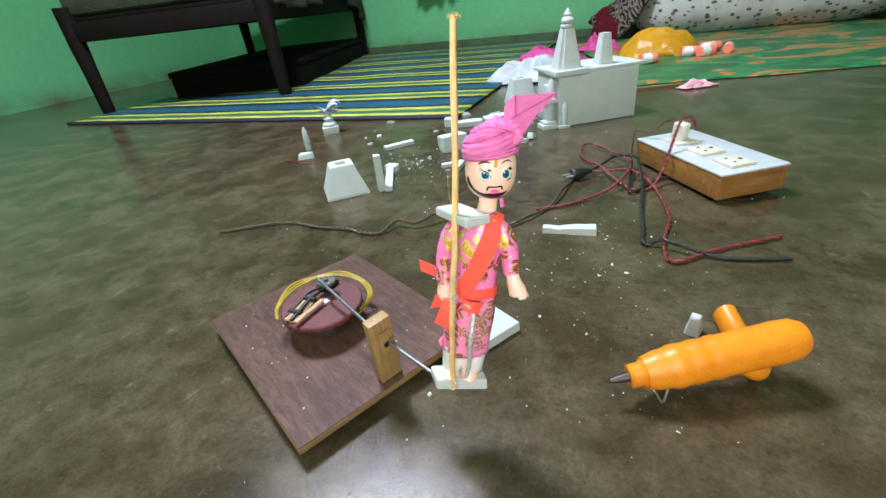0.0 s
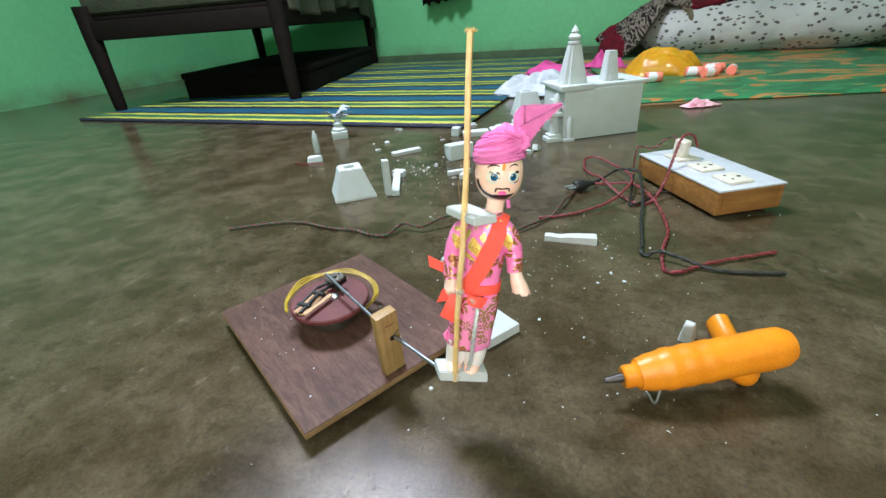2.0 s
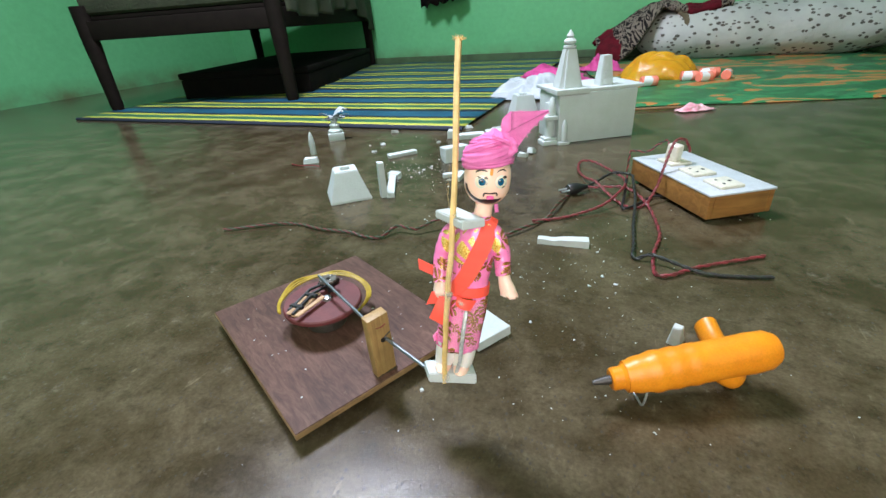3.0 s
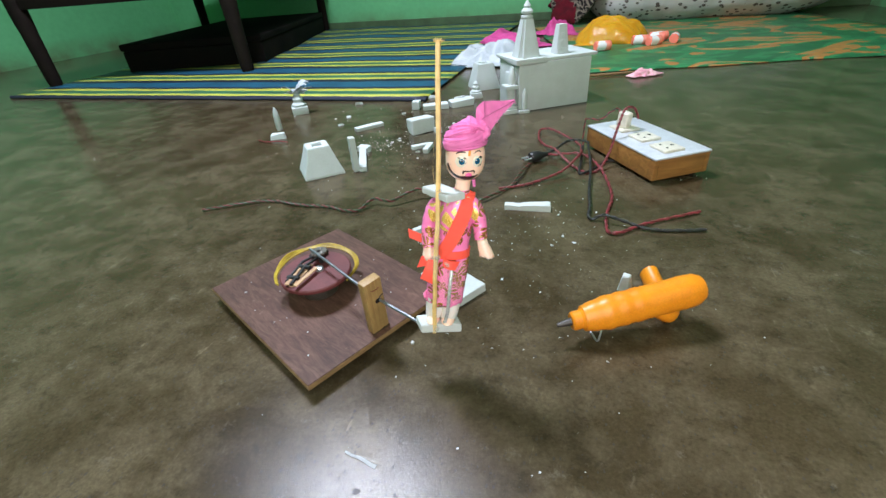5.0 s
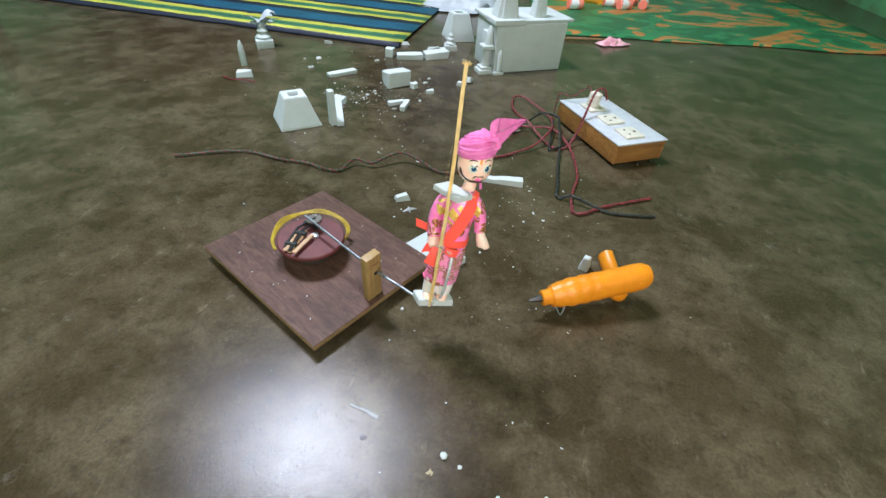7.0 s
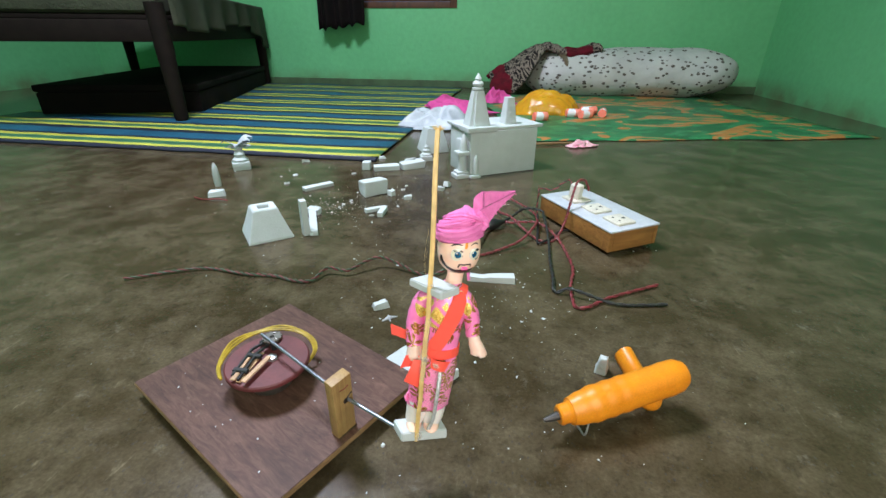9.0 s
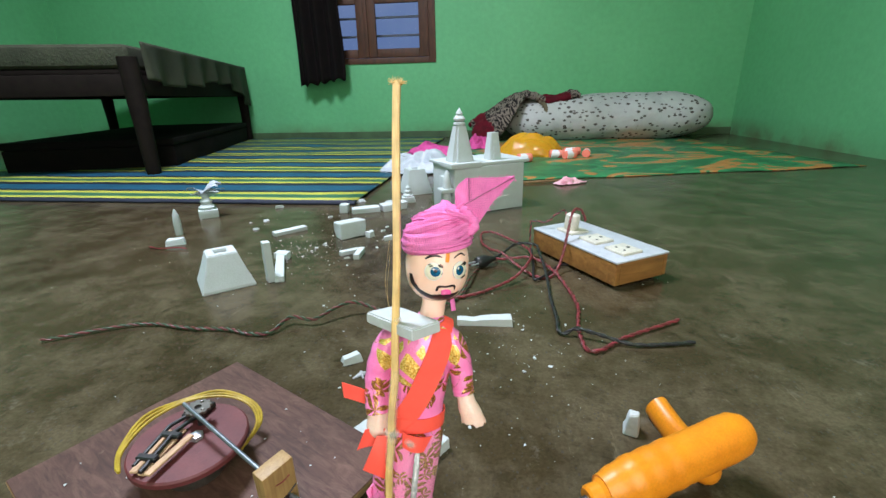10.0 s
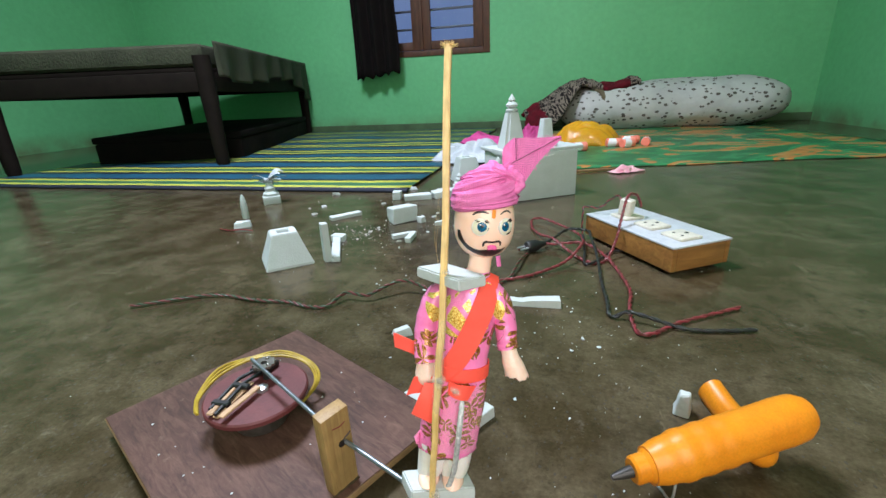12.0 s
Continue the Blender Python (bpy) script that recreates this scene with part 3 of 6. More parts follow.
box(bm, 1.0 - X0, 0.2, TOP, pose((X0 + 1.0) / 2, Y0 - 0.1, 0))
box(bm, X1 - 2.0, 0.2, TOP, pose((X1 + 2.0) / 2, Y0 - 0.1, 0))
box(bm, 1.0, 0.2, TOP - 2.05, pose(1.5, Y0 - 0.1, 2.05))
thing("wall_south", bm, "green", "plain green unseen wall with an added opening for the fill light", "wall", ROOM, kind="structure", smooth=None)
# added strip; its colour imitates the stained, shaded foot of the wall
bm = bmesh.new()
box(bm, X1 - X0, 0.012, 0.055, pose((X0 + X1) / 2, Y1 - 0.006, 0), 0.003)
thing("wall_foot_strip", bm, "skirt", "added low strip coloured as stain and shade along the wall's foot", "skirting", ROOM, kind="structure", smooth=None)


def build_window():
    """Two glazed casements in a wooden surround, with bars outside."""
    w = root("window_1", "brown varnished wooden window with closed glazed casements", "window", ROOM @ pose(0, Y1, 0), kind="structure")
    fw, d = 0.055, 0.09
    bm = bmesh.new()
    for x in (WX0 + fw / 2, WX1 - fw / 2):
        box(bm, fw, d, WZ1 - WZ0, pose(x, 0.035, WZ0), 0.004)
    for z in (WZ0, WZ1 - fw):
        box(bm, WX1 - WX0 - 2 * fw, d, fw * 0.8, pose((WX0 + WX1) / 2, 0.035, z), 0.004)
    part("window_frame", bm, "window_wood", w)
    mid = (WX0 + WX1) / 2
    sills = (0.697, 1.088, 1.479)
    for x0, x1 in ((WX0 + fw, mid), (mid, WX1 - fw)):
        c = part("casement", sash_mesh(x0 + 0.003, x1 - 0.003, sills), "window_wood", w)
        for z in sills:
            bm = bmesh.new()
            box(bm, x1 - x0 - 0.16, 0.004, 0.335, pose((x0 + x1) / 2, 0.03, z - 0.004))
            p = part("pane", bm, "pane", c, "bluish window pane", smooth=None)
            p.visible_shadow = False
    bm = bmesh.new()
    box(bm, 0.030, 0.014, WZ1 - WZ0 - 0.10, pose(mid, 0.004, WZ0 + 0.05), 0.003)
    part("meeting_strip", bm, "window_wood", w)
    for i in range(9):
        bm = bmesh.new()
        lathe(bm, [(0.009, 0), (0.009, WX1 - WX0)], 10, pose(WX0, 0.14, WZ0 + 0.085 + i * 0.135, 0, 90, 0))
        part("bar", bm, "metal_bar", w)


def sash_mesh(x0, x1, sills):
    bm = bmesh.new()
    z0, z1, st = WZ0 + 0.048, WZ1 - 0.05, 0.076
    for x in (x0 + st / 2, x1 - st / 2):
        box(bm, st, 0.036, z1 - z0, pose(x, 0.028, z0), 0.006)
    low = z0
    for z in sills:
        box(bm, x1 - x0 - 2 * st, 0.034, z - low, pose((x0 + x1) / 2, 0.028, low), 0.005)
        low = z + 0.325
    box(bm, x1 - x0 - 2 * st, 0.034, z1 - low, pose((x0 + x1) / 2, 0.028, low), 0.005)
    return bm


build_window()
bm = bmesh.new()
box(bm, 5.0, 0.02, 3.6, pose(0.1, Y1 + 1.6, 0))
thing("backdrop", bm, "dusk", "blue dusk outside the window", "distance", ROOM, kind="structure", smooth=None)


def build_curtain():
    """A bunched dark curtain pushed to one side of the window."""
    bm = bmesh.new()
    rows = []
    for j in range(31):
        z = 0.442 + (2.0 - 0.442) * j / 30
        row = []
        for i in range(61):
            s = i / 60
            wide = 0.385 if j > 6 else 0.372 + 0.013 * j / 6
            x = -0.392 + 0.94 * (wide + 0.012) * s + 0.012 * math.sin(j * 0.33 + 1.0) * s
            y = Y1 - 0.150 + 0.026 * math.sin(s * 21 + 0.3 * math.sin(j * 0.21)) + 0.012 * noise.noise(Vector((s * 6, j * 0.12, 3)))
            row.append(Vector((x, y, z + (0.05 * s - 0.02 + 0.012 * math.sin(s * 31) if j == 0 else 0))))
        rows.append(row)
    loft(bm, rows, caps=False, closed=False)
    c = thing("curtain", bm, "curtain", "dark brown curtain bunched beside the window", "curtain", ROOM, smooth=60)
    c.modifiers.new("cloth", "SOLIDIFY").thickness = 0.004
    bm = bmesh.new()
    lathe(bm, [(0.009, 0), (0.009, 1.5)], 10, pose(-0.63, Y1 - 0.150, 2.01, 0, 90, 0))
    for x in (-0.58, 0.82):
        box(bm, 0.015, 0.160, 0.02, pose(x, Y1 - 0.080, 2.0))
    part("curtain_rod", bm, "steel", c)


build_curtain()


def build_bed():
    """A wooden cot along the west side, its bedding hanging over the edge."""
    b = root("bed", "dark wooden cot with an olive sheet hanging over its side", "bed", pose(-1.46, 3.42, 0))
    for x in (-0.50, 0.53):
        for y in (-0.93, 0.90):
            bm = bmesh.new()
            lathe(bm, [(0.026, 0), (0.032, 0.03), (0.036, 0.25), (0.040, 0.33), (0.040, 0.52)], 16, pose(x, y, 0))
            part("leg", bm, "bed_wood", b)
    for x in (-0.50, 0.53):
        bm = bmesh.new()
        box(bm, 0.045, 1.86, 0.09, pose(x, 0, 0.36), 0.006)
        part("side_rail", bm, "bed_wood", b)
    for y in (-0.93, 0.90):
        bm = bmesh.new()
        box(bm, 1.02, 0.045, 0.09, pose(0.015, y, 0.36), 0.006)
        part("end_rail", bm, "bed_wood", b)
    bm = bmesh.new()
    box(bm, 1.04, 1.84, 0.02, pose(0.015, 0, 0.452), 0.004)
    part("deck", bm, "bed_wood", b)
    bm = bmesh.new()
    box(bm, 1.04, 1.86, 0.10, pose(0.015, 0, 0.474), 0.03, 3)
    part("mattress", bm, "bed_cloth", b)
    bm = bmesh.new()
    rows = []
    for j in range(13):
        row = []
        for i in range(50):
            s = i / 49
            drop = j / 12
            hang = 0.13 + 0.15 * s * s + 0.05 * math.sin(s * 6.1 + 0.6) + 0.03 * noise.noise(Vector((s * 9, 0, 2)))
            row.append(Vector((0.575 + 0.02 * math.sin(s * 38) * drop + 0.010, -0.90 + 1.80 * s, 0.585 - hang * drop)))
        rows.append(row)
    loft(bm, rows, caps=False, closed=False)
    sh = part("sheet", bm, "bed_cloth", b)
    sh.modifiers.new("cloth", "SOLIDIFY").thickness = 0.004


build_bed()
# low near-black box that fills the ground under the cot
dark_box_ob = root("dark_box", "low near-black lidded box under the cot", "trunk", pose(-1.32, 3.50, 0))
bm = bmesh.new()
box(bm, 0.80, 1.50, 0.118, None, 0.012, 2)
part("body", bm, "curtain", dark_box_ob)
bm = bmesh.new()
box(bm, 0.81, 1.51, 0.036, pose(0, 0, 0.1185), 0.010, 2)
part("lid", bm, "curtain", dark_box_ob)

# ---------------------------------------------------------------- floor coverings
MAT_TURN = -17.2
bm = bmesh.new()
rows = []
for j in range(41):
    row = []
    for i in range(33):
        x, y = -2.15 * i / 32, 2.28 * j / 40
        z = 0.006 + 0.006 * max(0, noise.noise(Vector((x * 2.1, y * 2.6, 4)))) * (1 + y)
        x += 0.012 * noise.noise(Vector((0.0, y * 3, 8))) if i == 0 else 0
        y += 0.012 * noise.noise(Vector((x * 3, 0.0, 2))) if j == 0 else 0
        row.append(Vector((x, y, z)))
    rows.append(row)
loft(bm, rows, caps=False, closed=False)
mat_ob = thing("floor_mat", bm, "mat", "woven plastic mat striped yellow, green and blue on the floor", "mat", pose(0.022, 1.648, 0, 0, 0, MAT_TURN), smooth=60)
mat_ob.modifiers.new("weave", "SOLIDIFY").thickness = 0.004
bm = bmesh.new()
tube(bm, [(-2.15 * i / 60, -0.004 + 0.008 * noise.noise(Vector((i * 0.3, 0, 1))), 0.007) for i in range(61)], 0.008, 8, flat=0.7)
part("binding", bm, "binding", mat_ob, "dark navy edge binding")

bm = bmesh.new()
rows = []
for j in range(27):
    row = []
    for i in range(25):
        x, y = 1.60 * i / 24, 1.55 * j / 26
        row.append(Vector((x + 0.03 * noise.noise(Vector((0, y * 2, 6))), y + 0.02 * noise.noise(Vector((x * 3, 0, 6))), 0.004 + 0.010 * max(0, noise.noise(Vector((x * 3, y * 3, 1)))))))
    rows.append(row)
loft(bm, rows, caps=False, closed=False)
sh = thing("plastic_sheet", bm, "sheet", "green and orange printed plastic sheet spread on the floor", "floor sheet", pose(0.62, 1.90, 0, 0, 0, -4), smooth=60)
sh.modifiers.new("film", "SOLIDIFY").thickness = 0.002


# ---------------------------------------------------------------- bedding and bags by the wall
def build_bolster():
    bm = bmesh.new()
    rings = []
    for i in range(61):
        s = i / 60
        r = 0.166 * (1 - abs(2 * s - 1) ** 5) ** 0.5 + 0.01
        c = Vector((1.13 + 1.40 * s, 3.575 - 0.40 * s, 0))
        ring = []
        for a in range(44):
            w = 2 * math.pi * a / 44
            k = 1 + 0.07 * noise.noise(Vector((s * 7, math.cos(w) * 1.5, math.sin(w) * 1.5))) + 0.025 * noise.noise(Vector((s * 22, math.cos(w) * 4, math.sin(w) * 4)))
            ring.append(c + Vector((0, math.cos(w) * r * 1.36 * k, max(0.0, 0.135 + (0.03 * s) + math.sin(w) * r * 0.97 * k))))
        rings.append(ring)
    loft(bm, rings)
    q = thing("bolster", bm, "spots", "long white quilt roll printed with dark leaves against the wall", "bedding", smooth=60)
    bm = bmesh.new()
    rows = []
    for i in range(25):
        w = math.pi * (-0.05 + 0.55 * i / 24)
        x = 1.31 + 0.08 * math.cos(w * 1.15) + 0.012 * noise.noise(Vector((i * 0.3, 0, 2)))
        y, z = 3.53 - 0.232 * math.cos(w), max(0.01, 0.140 + 0.164 * math.sin(w))
        rows.append([Vector((x - 0.034, y, z)), Vector((x + 0.034, y, z)), Vector((x + 0.030, y - 0.006, z + 0.008)), Vector((x - 0.030, y - 0.006, z + 0.008))])
    loft(bm, rows)
    part("strap", bm, "tan_band", q, "olive brown cloth band", smooth=60)
    bm = bmesh.new()
    rows = []
    for j in range(35):
        row = []
        for i in range(61):
            s, w = i / 60, j / 34
            x = 0.86 + 0.74 * s + 0.04 * noise.noise(Vector((w * 3, s * 2, 7)))
            rise = min(1.0, 0.10 + s / 0.46)
            rise = rise * rise * (3 - 2 * rise)
            up = max(0.0, min(1.0, (s - 0.17) / 0.32))
            arch = 0.125 + 0.205 * rise + 0.018 * math.sin(s * 13 + 1)
            ang = math.pi * ((0.02 + 0.36 * up) + (0.70 - 0.36 * up) * w)
            y = 3.60 - 0.21 * s - math.cos(ang) * (0.13 + 0.13 * rise)
            z = math.sin(ang) * arch + 0.020 * noise.noise(Vector((s * 10, w * 7, 3))) + 0.010 * noise.noise(Vector((s * 24, w * 15, 8)))
            row.append(Vector((x, y, max(z, 0.006))))
        rows.append(row)
    loft(bm, rows, caps=False, closed=False)
    q = thing("blanket", bm, "blanket", "maroon and black patterned blanket thrown over the quilt roll", "blanket", smooth=60)
    q.modifiers.new("wool", "SOLIDIFY").thickness = 0.032


build_bolster()


def build_bag(name, at, sx, sy, h, mats, label, category, seed, folds=5.0, crisp=0.8, crease=False):
    bm = bmesh.new()
    heap(bm, sx, sy, h, seed, 64, 54, folds, 0.45 if crease else 0.25, crisp, crease=crease)
    ob = thing(name, bm, mats, label, category, at, smooth=70)
    ob.modifiers.new("skin", "SOLIDIFY").thickness = 0.0025
    return ob


build_bag("plastic_bag", pose(0.985, 2.62, 0.004, 0, 0, -14), 0.37, 0.25, 0.145, "yellow_bag", "crumpled yellow plastic bag on the printed sheet", "bag", 3, 2.6, 0.62)
build_bag("pink_cloth", pose(0.475, 2.77, 0.008, 0, 0, 15), 0.33, 0.46, 0.065, "pink_cloth", "crumpled magenta cloth lying on the striped mat", "cloth", 11, 2.8, 1.0, True)
build_bag("pink_cloth", pose(0.80, 3.10, 0.006, 0, 0, -15), 0.22, 0.24, 0.085, "pink_cloth", "crumpled magenta cloth by the yellow bag", "cloth", 17, 4.0, 1.0, True)
build_bag("white_cloth", pose(0.325, 2.31, 0.006, 0, 0, -12), 0.40, 0.28, 0.088, "plastic_white", "crumpled white plastic wrapping at the edge of the mat", "wrapping", 23, 3.5, 1.0, True)
build_bag("pink_paper", pose(0.83, 1.79, 0.004, 0, 0, 10), 0.11, 0.06, 0.026, "tissue", "scrap of pale pink tissue on the floor", "scrap", 29, 3.0, 1.0, True)


def build_roll(x, y, turn, n, length=0.074, r=0.022):
    for i in range(n):
        bm = bmesh.new()
        lathe(bm, [(0.0, 0), (r * 0.85, 0), (r, 0.004), (r, length - 0.004), (r * 0.85, length), (0.0, length)], 20)
        yield thing("paper_roll", bm, "roll", "small orange and white paper roll on the sheet", "roll", pose(x, y, r + 0.006 + 2 * r * i, 0, 90, turn), "paper rolls")


for args in ((0.81, 2.33, 8, 1), (1.02, 2.43, -8, 1), (1.07, 2.36, 20, 1), (1.13, 2.50, -25, 1), (1.15, 2.50, 5, 1), (1.20, 2.38, 60, 1)):
    list(build_roll(*args))
bm = bmesh.new()
tube(bm, [(0, 0, 0.006), (0.20, 0, 0.006)], 0.005, 10)
tube(bm, [(0.0, 0, 0.006), (-0.02, 0, 0.006)], [0.004, 0.001], 10)
thing("thin_rod", bm, "ply_edge", "thin brown rod lying on the floor", "rod", pose(0.635, 1.825, 0.001, 0, 0, 1))


# ---------------------------------------------------------------- foam temple model
def build_temple():
    """Foam shrine: hollow hall, roof slab, porch, two towers."""
    t = root("temple_model", "white foam model temple with two tapered towers", "model", pose(0.307, 1.424, 0, 0, 0, 15.5))
    W, D, H = 0.236, 0.15, 0.138
    bm = bmesh.new()
    box(bm, W, D, H, pose(W / 2 + 0.004, D / 2, 0), 0.004, 2)
    part("hall", bm, "foam", t)
    bm = bmesh.new()
    box(bm, W + 0.026, D + 0.014, 0.009, pose(W / 2 + 0.011, D / 2 + 0.009, H), 0.002)
    part("roof_slab", bm, "foam", t)
    bm = bmesh.new()
    box(bm, 0.098, 0.075, 0.014, pose(0.040, 0.030, H - 0.001), 0.002)
    part("tower_plinth", bm, "foam", t)
    build_tower(t, pose(0.044, 0.045, H + 0.012), 0.070, 0.100, True)
    build_tower(t, pose(0.158, 0.050, H + 0.008), 0.041, 0.080, False)
    # porch on the short side
    for y in (0.016,):
        bm = bmesh.new()
        box(bm, 0.044, 0.044, 0.013, pose(-0.021, y, 0), 0.002)
        box(bm, 0.036, 0.036, 0.008, pose(-0.019, y, 0.0132), 0.002)
        lathe(bm, [(0.0125, 0.021), (0.0125, 0.068), (0.014, 0.070)], 12, pose(-0.017, y, 0))
        box(bm, 0.038, 0.038, 0.012, pose(-0.018, y, 0.070), 0.003)
        lathe(bm, [(0.013, 0.082), (0.012, 0.10), (0.006, 0.128), (0.0, 0.134)], 12, pose(-0.012, y, 0))
        part("pilaster", bm, "foam", t)
    bm = bmesh.new()
    box(bm, 0.016, 0.05, 0.11, pose(-0.004, 0.047, 0), 0.003)
    part("door_panel", bm, "foam", t)
    bm = bmesh.new()
    box(bm, 0.034, 0.020, 0.009, pose(0.016, -0.009, 0), 0.002)
    part("step", bm, "foam", t)
    bm = bmesh.new()
    lathe(bm, [(0.0085, 0.0), (0.0085, 0.040), (0.006, 0.052), (0.002, 0.060), (0, 0.062)], 14, pose(0.020, -0.007, 0.010))
    part("column", bm, "foam", t)


def build_tower(t, at, base, height, crown):
    bm = bmesh.new()
    rings = []
    for i in range(7):
        s = i / 6
        k = base / 2 * (1 - (0.56 if crown else 0.40) * s)
        q = k * (0.66 if crown else 0.86)
        pts = []
        for sx, sy in ((1, 1), (-1, 1), (-1, -1), (1, -1)):
            a, b = (Vector((sx * k, sy * q, 0)), Vector((sx * q, sy * k, 0)))
            pts += [a, Vector((sx * q, sy * q, 0)), b] if sx * sy > 0 else [b, Vector((sx * q, sy * q, 0)), a]
        rings.append([p + Vector((0, 0, height * s)) for p in pts])
    loft(bm, rings)
    body = part("tower", bm, "foam", t, smooth=None, at=at)
    if crown:
        bm = bmesh.new()
        r = base * 0.20
        lathe(bm, [(r, 0), (r * 1.25, 0.003), (r * 1.25, 0.008), (r * 0.8, 0.011), (r * 1.15, 0.015), (r * 1.2, 0.020), (r * 0.9, 0.026), (r * 0.55, 0.029), (r * 0.75, 0.033), (r * 0.5, 0.039), (r * 0.12, 0.047), (0, 0.049)], 20, pose(0, 0, height))
        part("finial", bm, "foam", body)
    else:
        for i in range(3):
            bm = bmesh.new()
            box(bm, base * (0.44 - 0.08 * i), 0.004, 0.014, pose(0.0, -base * (0.475 - 0.060 * i), 0.004 + 0.020 * i), 0.001)
            part("step_block", bm, "foam", body)


build_temple()


# ---------------------------------------------------------------- loose foam pieces
def foam(name, label, at, sx, sy, sz, taper=(1, 1), seed=0, wear=0.06):
    bm = bmesh.new()
    rough_block(bm, sx, sy, sz, None, taper, wear, seed)
    return thing(name, bm, "foam", label, "foam piece", at, "foam offcuts", smooth=None)


def build_frustum(at, w, h, top, seed, label):
    """A tapered foam tower stump with a square socket in its top."""
    bm = bmesh.new()
    b, t, s = w / 2, w * top / 2, w * top * 0.22
    ring = lambda k, z: [Vector((x * k, y * k, z)) for x, y in ((1, 1), (-1, 1), (-1, -1), (1, -1))]
    rings = [ring(b, 0), ring(b * 1.0, 0.004), ring(b + (t - b) * 0.5, h * 0.5), ring(t, h), ring(s, h), ring(s, h - 0.012)]
    loft(bm, rings)
    bmesh.ops.bevel(bm, geom=[e for e in bm.edges if e.calc_length() > 0.02], offset=0.0018, segments=2, affect="EDGES")
    return thing("tower_stump", bm, "foam", label, "foam piece", at, "foam offcuts", smooth=20)


build_frustum(pose(-0.212, 1.054, 0, 0, 0, 24), 0.092, 0.066, 0.54, 1, "tapered white foam tower stump with a square socket")
build_frustum(pose(0.236, 1.79, 0, 0, 0, 12), 0.098, 0.088, 0.60, 2, "tapered white foam tower stump beside the model temple")
foam("foam_stick", "upright white foam strip standing on end", pose(-0.128, 1.045, 0, 0, 0, 25), 0.013, 0.020, 0.080, seed=3)
foam("foam_strip", "broken white foam strip lying beside an upright one", pose(-0.121, 1.104, 0, 0, 0, 99), 0.142, 0.014, 0.013, seed=4, wear=0.2)
foam("foam_chunk", "crooked white foam offcut on the floor", pose(-0.128, 1.175, 0, 0, 0, -22), 0.035, 0.020, 0.012, seed=5, wear=0.25)
foam("foam_strip", "flat white foam strip on the floor", pose(-0.142, 1.373, 0, 0, 0, 32), 0.088, 0.022, 0.010, seed=6)
foam("foam_cube", "small white foam cube near the mat corner", pose(-0.008, 1.553, 0, 0, 0, -8), 0.026, 0.026, 0.027, seed=7)
foam("foam_strip", "long white foam offcut on the floor", pose(0.058, 1.535, 0, 0, 0, 8), 0.082, 0.024, 0.018, seed=8, wear=0.15)
foam("foam_strip", "ribbed white foam offcut on the floor", pose(0.143, 1.552, 0, 0, 0, 20), 0.080, 0.030, 0.022, seed=9, wear=0.15)
foam("foam_block", "wedge-shaped white foam block on the floor", pose(0.016, 1.305, 0, 0, 0, 24), 0.072, 0.048, 0.040, (0.9, 0.8), seed=10, wear=0.12)
foam("foam_chunk", "broken white foam crumb beside a block", pose(0.066, 1.285, 0, 0, 0, 40), 0.020, 0.018, 0.014, seed=11, wear=0.25)
foam("foam_strip", "thin angled white foam sliver", pose(0.018, 1.168, 0, 0, 0, 22), 0.044, 0.012, 0.010, seed=12)
foam("foam_strip", "thin angled white foam sliver", pose(0.040, 1.150, 0, 0, 0, 75), 0.050, 0.014, 0.012, seed=13)
foam("foam_chunk", "broken white foam crumb on the floor", pose(0.203, 1.312, 0, 0, 0, -30), 0.026, 0.013, 0.011, seed=14, wear=0.2)
foam("foam_chunk", "broken white foam crumb on the floor", pose(0.228, 1.340, 0, 0, 20, 60), 0.028, 0.012, 0.014, seed=15, wear=0.2)
foam("foam_chunk", "broken white foam crumb on the floor", pose(0.108, 1.250, 0, 0, 0, 10), 0.020, 0.012, 0.010, seed=16, wear=0.25)
bm = bmesh.new()
rows = []
for i in range(13):
    t = i / 12
    w = 0.0065 + 0.0030 * t + 0.0006 * noise.noise(Vector((t * 6, 0, 2)))
    h = 0.0095 + 0.0030 * t + 0.0012 * noise.noise(Vector((t * 5, 3, 0))) - 0.002 * math.exp(-((t - 0.3) / 0.12) ** 2)
    x = -0.042 + 0.084 * t
    rows.append([Vector((x, -w, 0)), Vector((x + 0.0008, w, 0)), Vector((x - 0.002 * t, w * 0.94, h)), Vector((x - 0.001 * t, -w * 0.94, h * 0.97))])
loft(bm, rows)
bmesh.ops.bevel(bm, geom=[e for e in bm.edges if len(e.link_faces) == 2 and e.calc_face_angle(0) > 0.6], offset=0.0006, segments=1, affect="EDGES")
thing("foam_strip", bm, "foam", "pale foam strip lying alone on the floor", "foam piece", pose(0.233, 0.797, 0, 0, 0, -13), "foam offcuts", smooth=None)
foam("foam_chunk", "angular white foam chip on the floor", pose(0.034, 0.735, 0, 0, 0, 18), 0.026, 0.016, 0.010, (0.8, 0.7), seed=18, wear=0.2)
foam("foam_chunk", "angular white foam chip by the glue gun", pose(0.322, 0.548, 0, 0, 0, 60), 0.022, 0.018, 0.026, (0.5, 0.6), seed=19, wear=0.2)
bm = bmesh.new()
bmesh.ops.create_icosphere(bm, subdivisions=3, radius=0.0038)
for v in bm.verts:
    v.co *= 1 + 0.30 * noise.noise(v.co * 420) + 0.12 * noise.noise(v.co * 1100)
    v.co.z = max(0.0, v.co.z * 0.85 + 0.0028)
thing("foam_chunk", bm, "foam", "small round foam crumb on the bare floor", "foam piece", pose(0.080, 0.262, 0, 0, 0, 60), "foam offcuts", smooth=40)
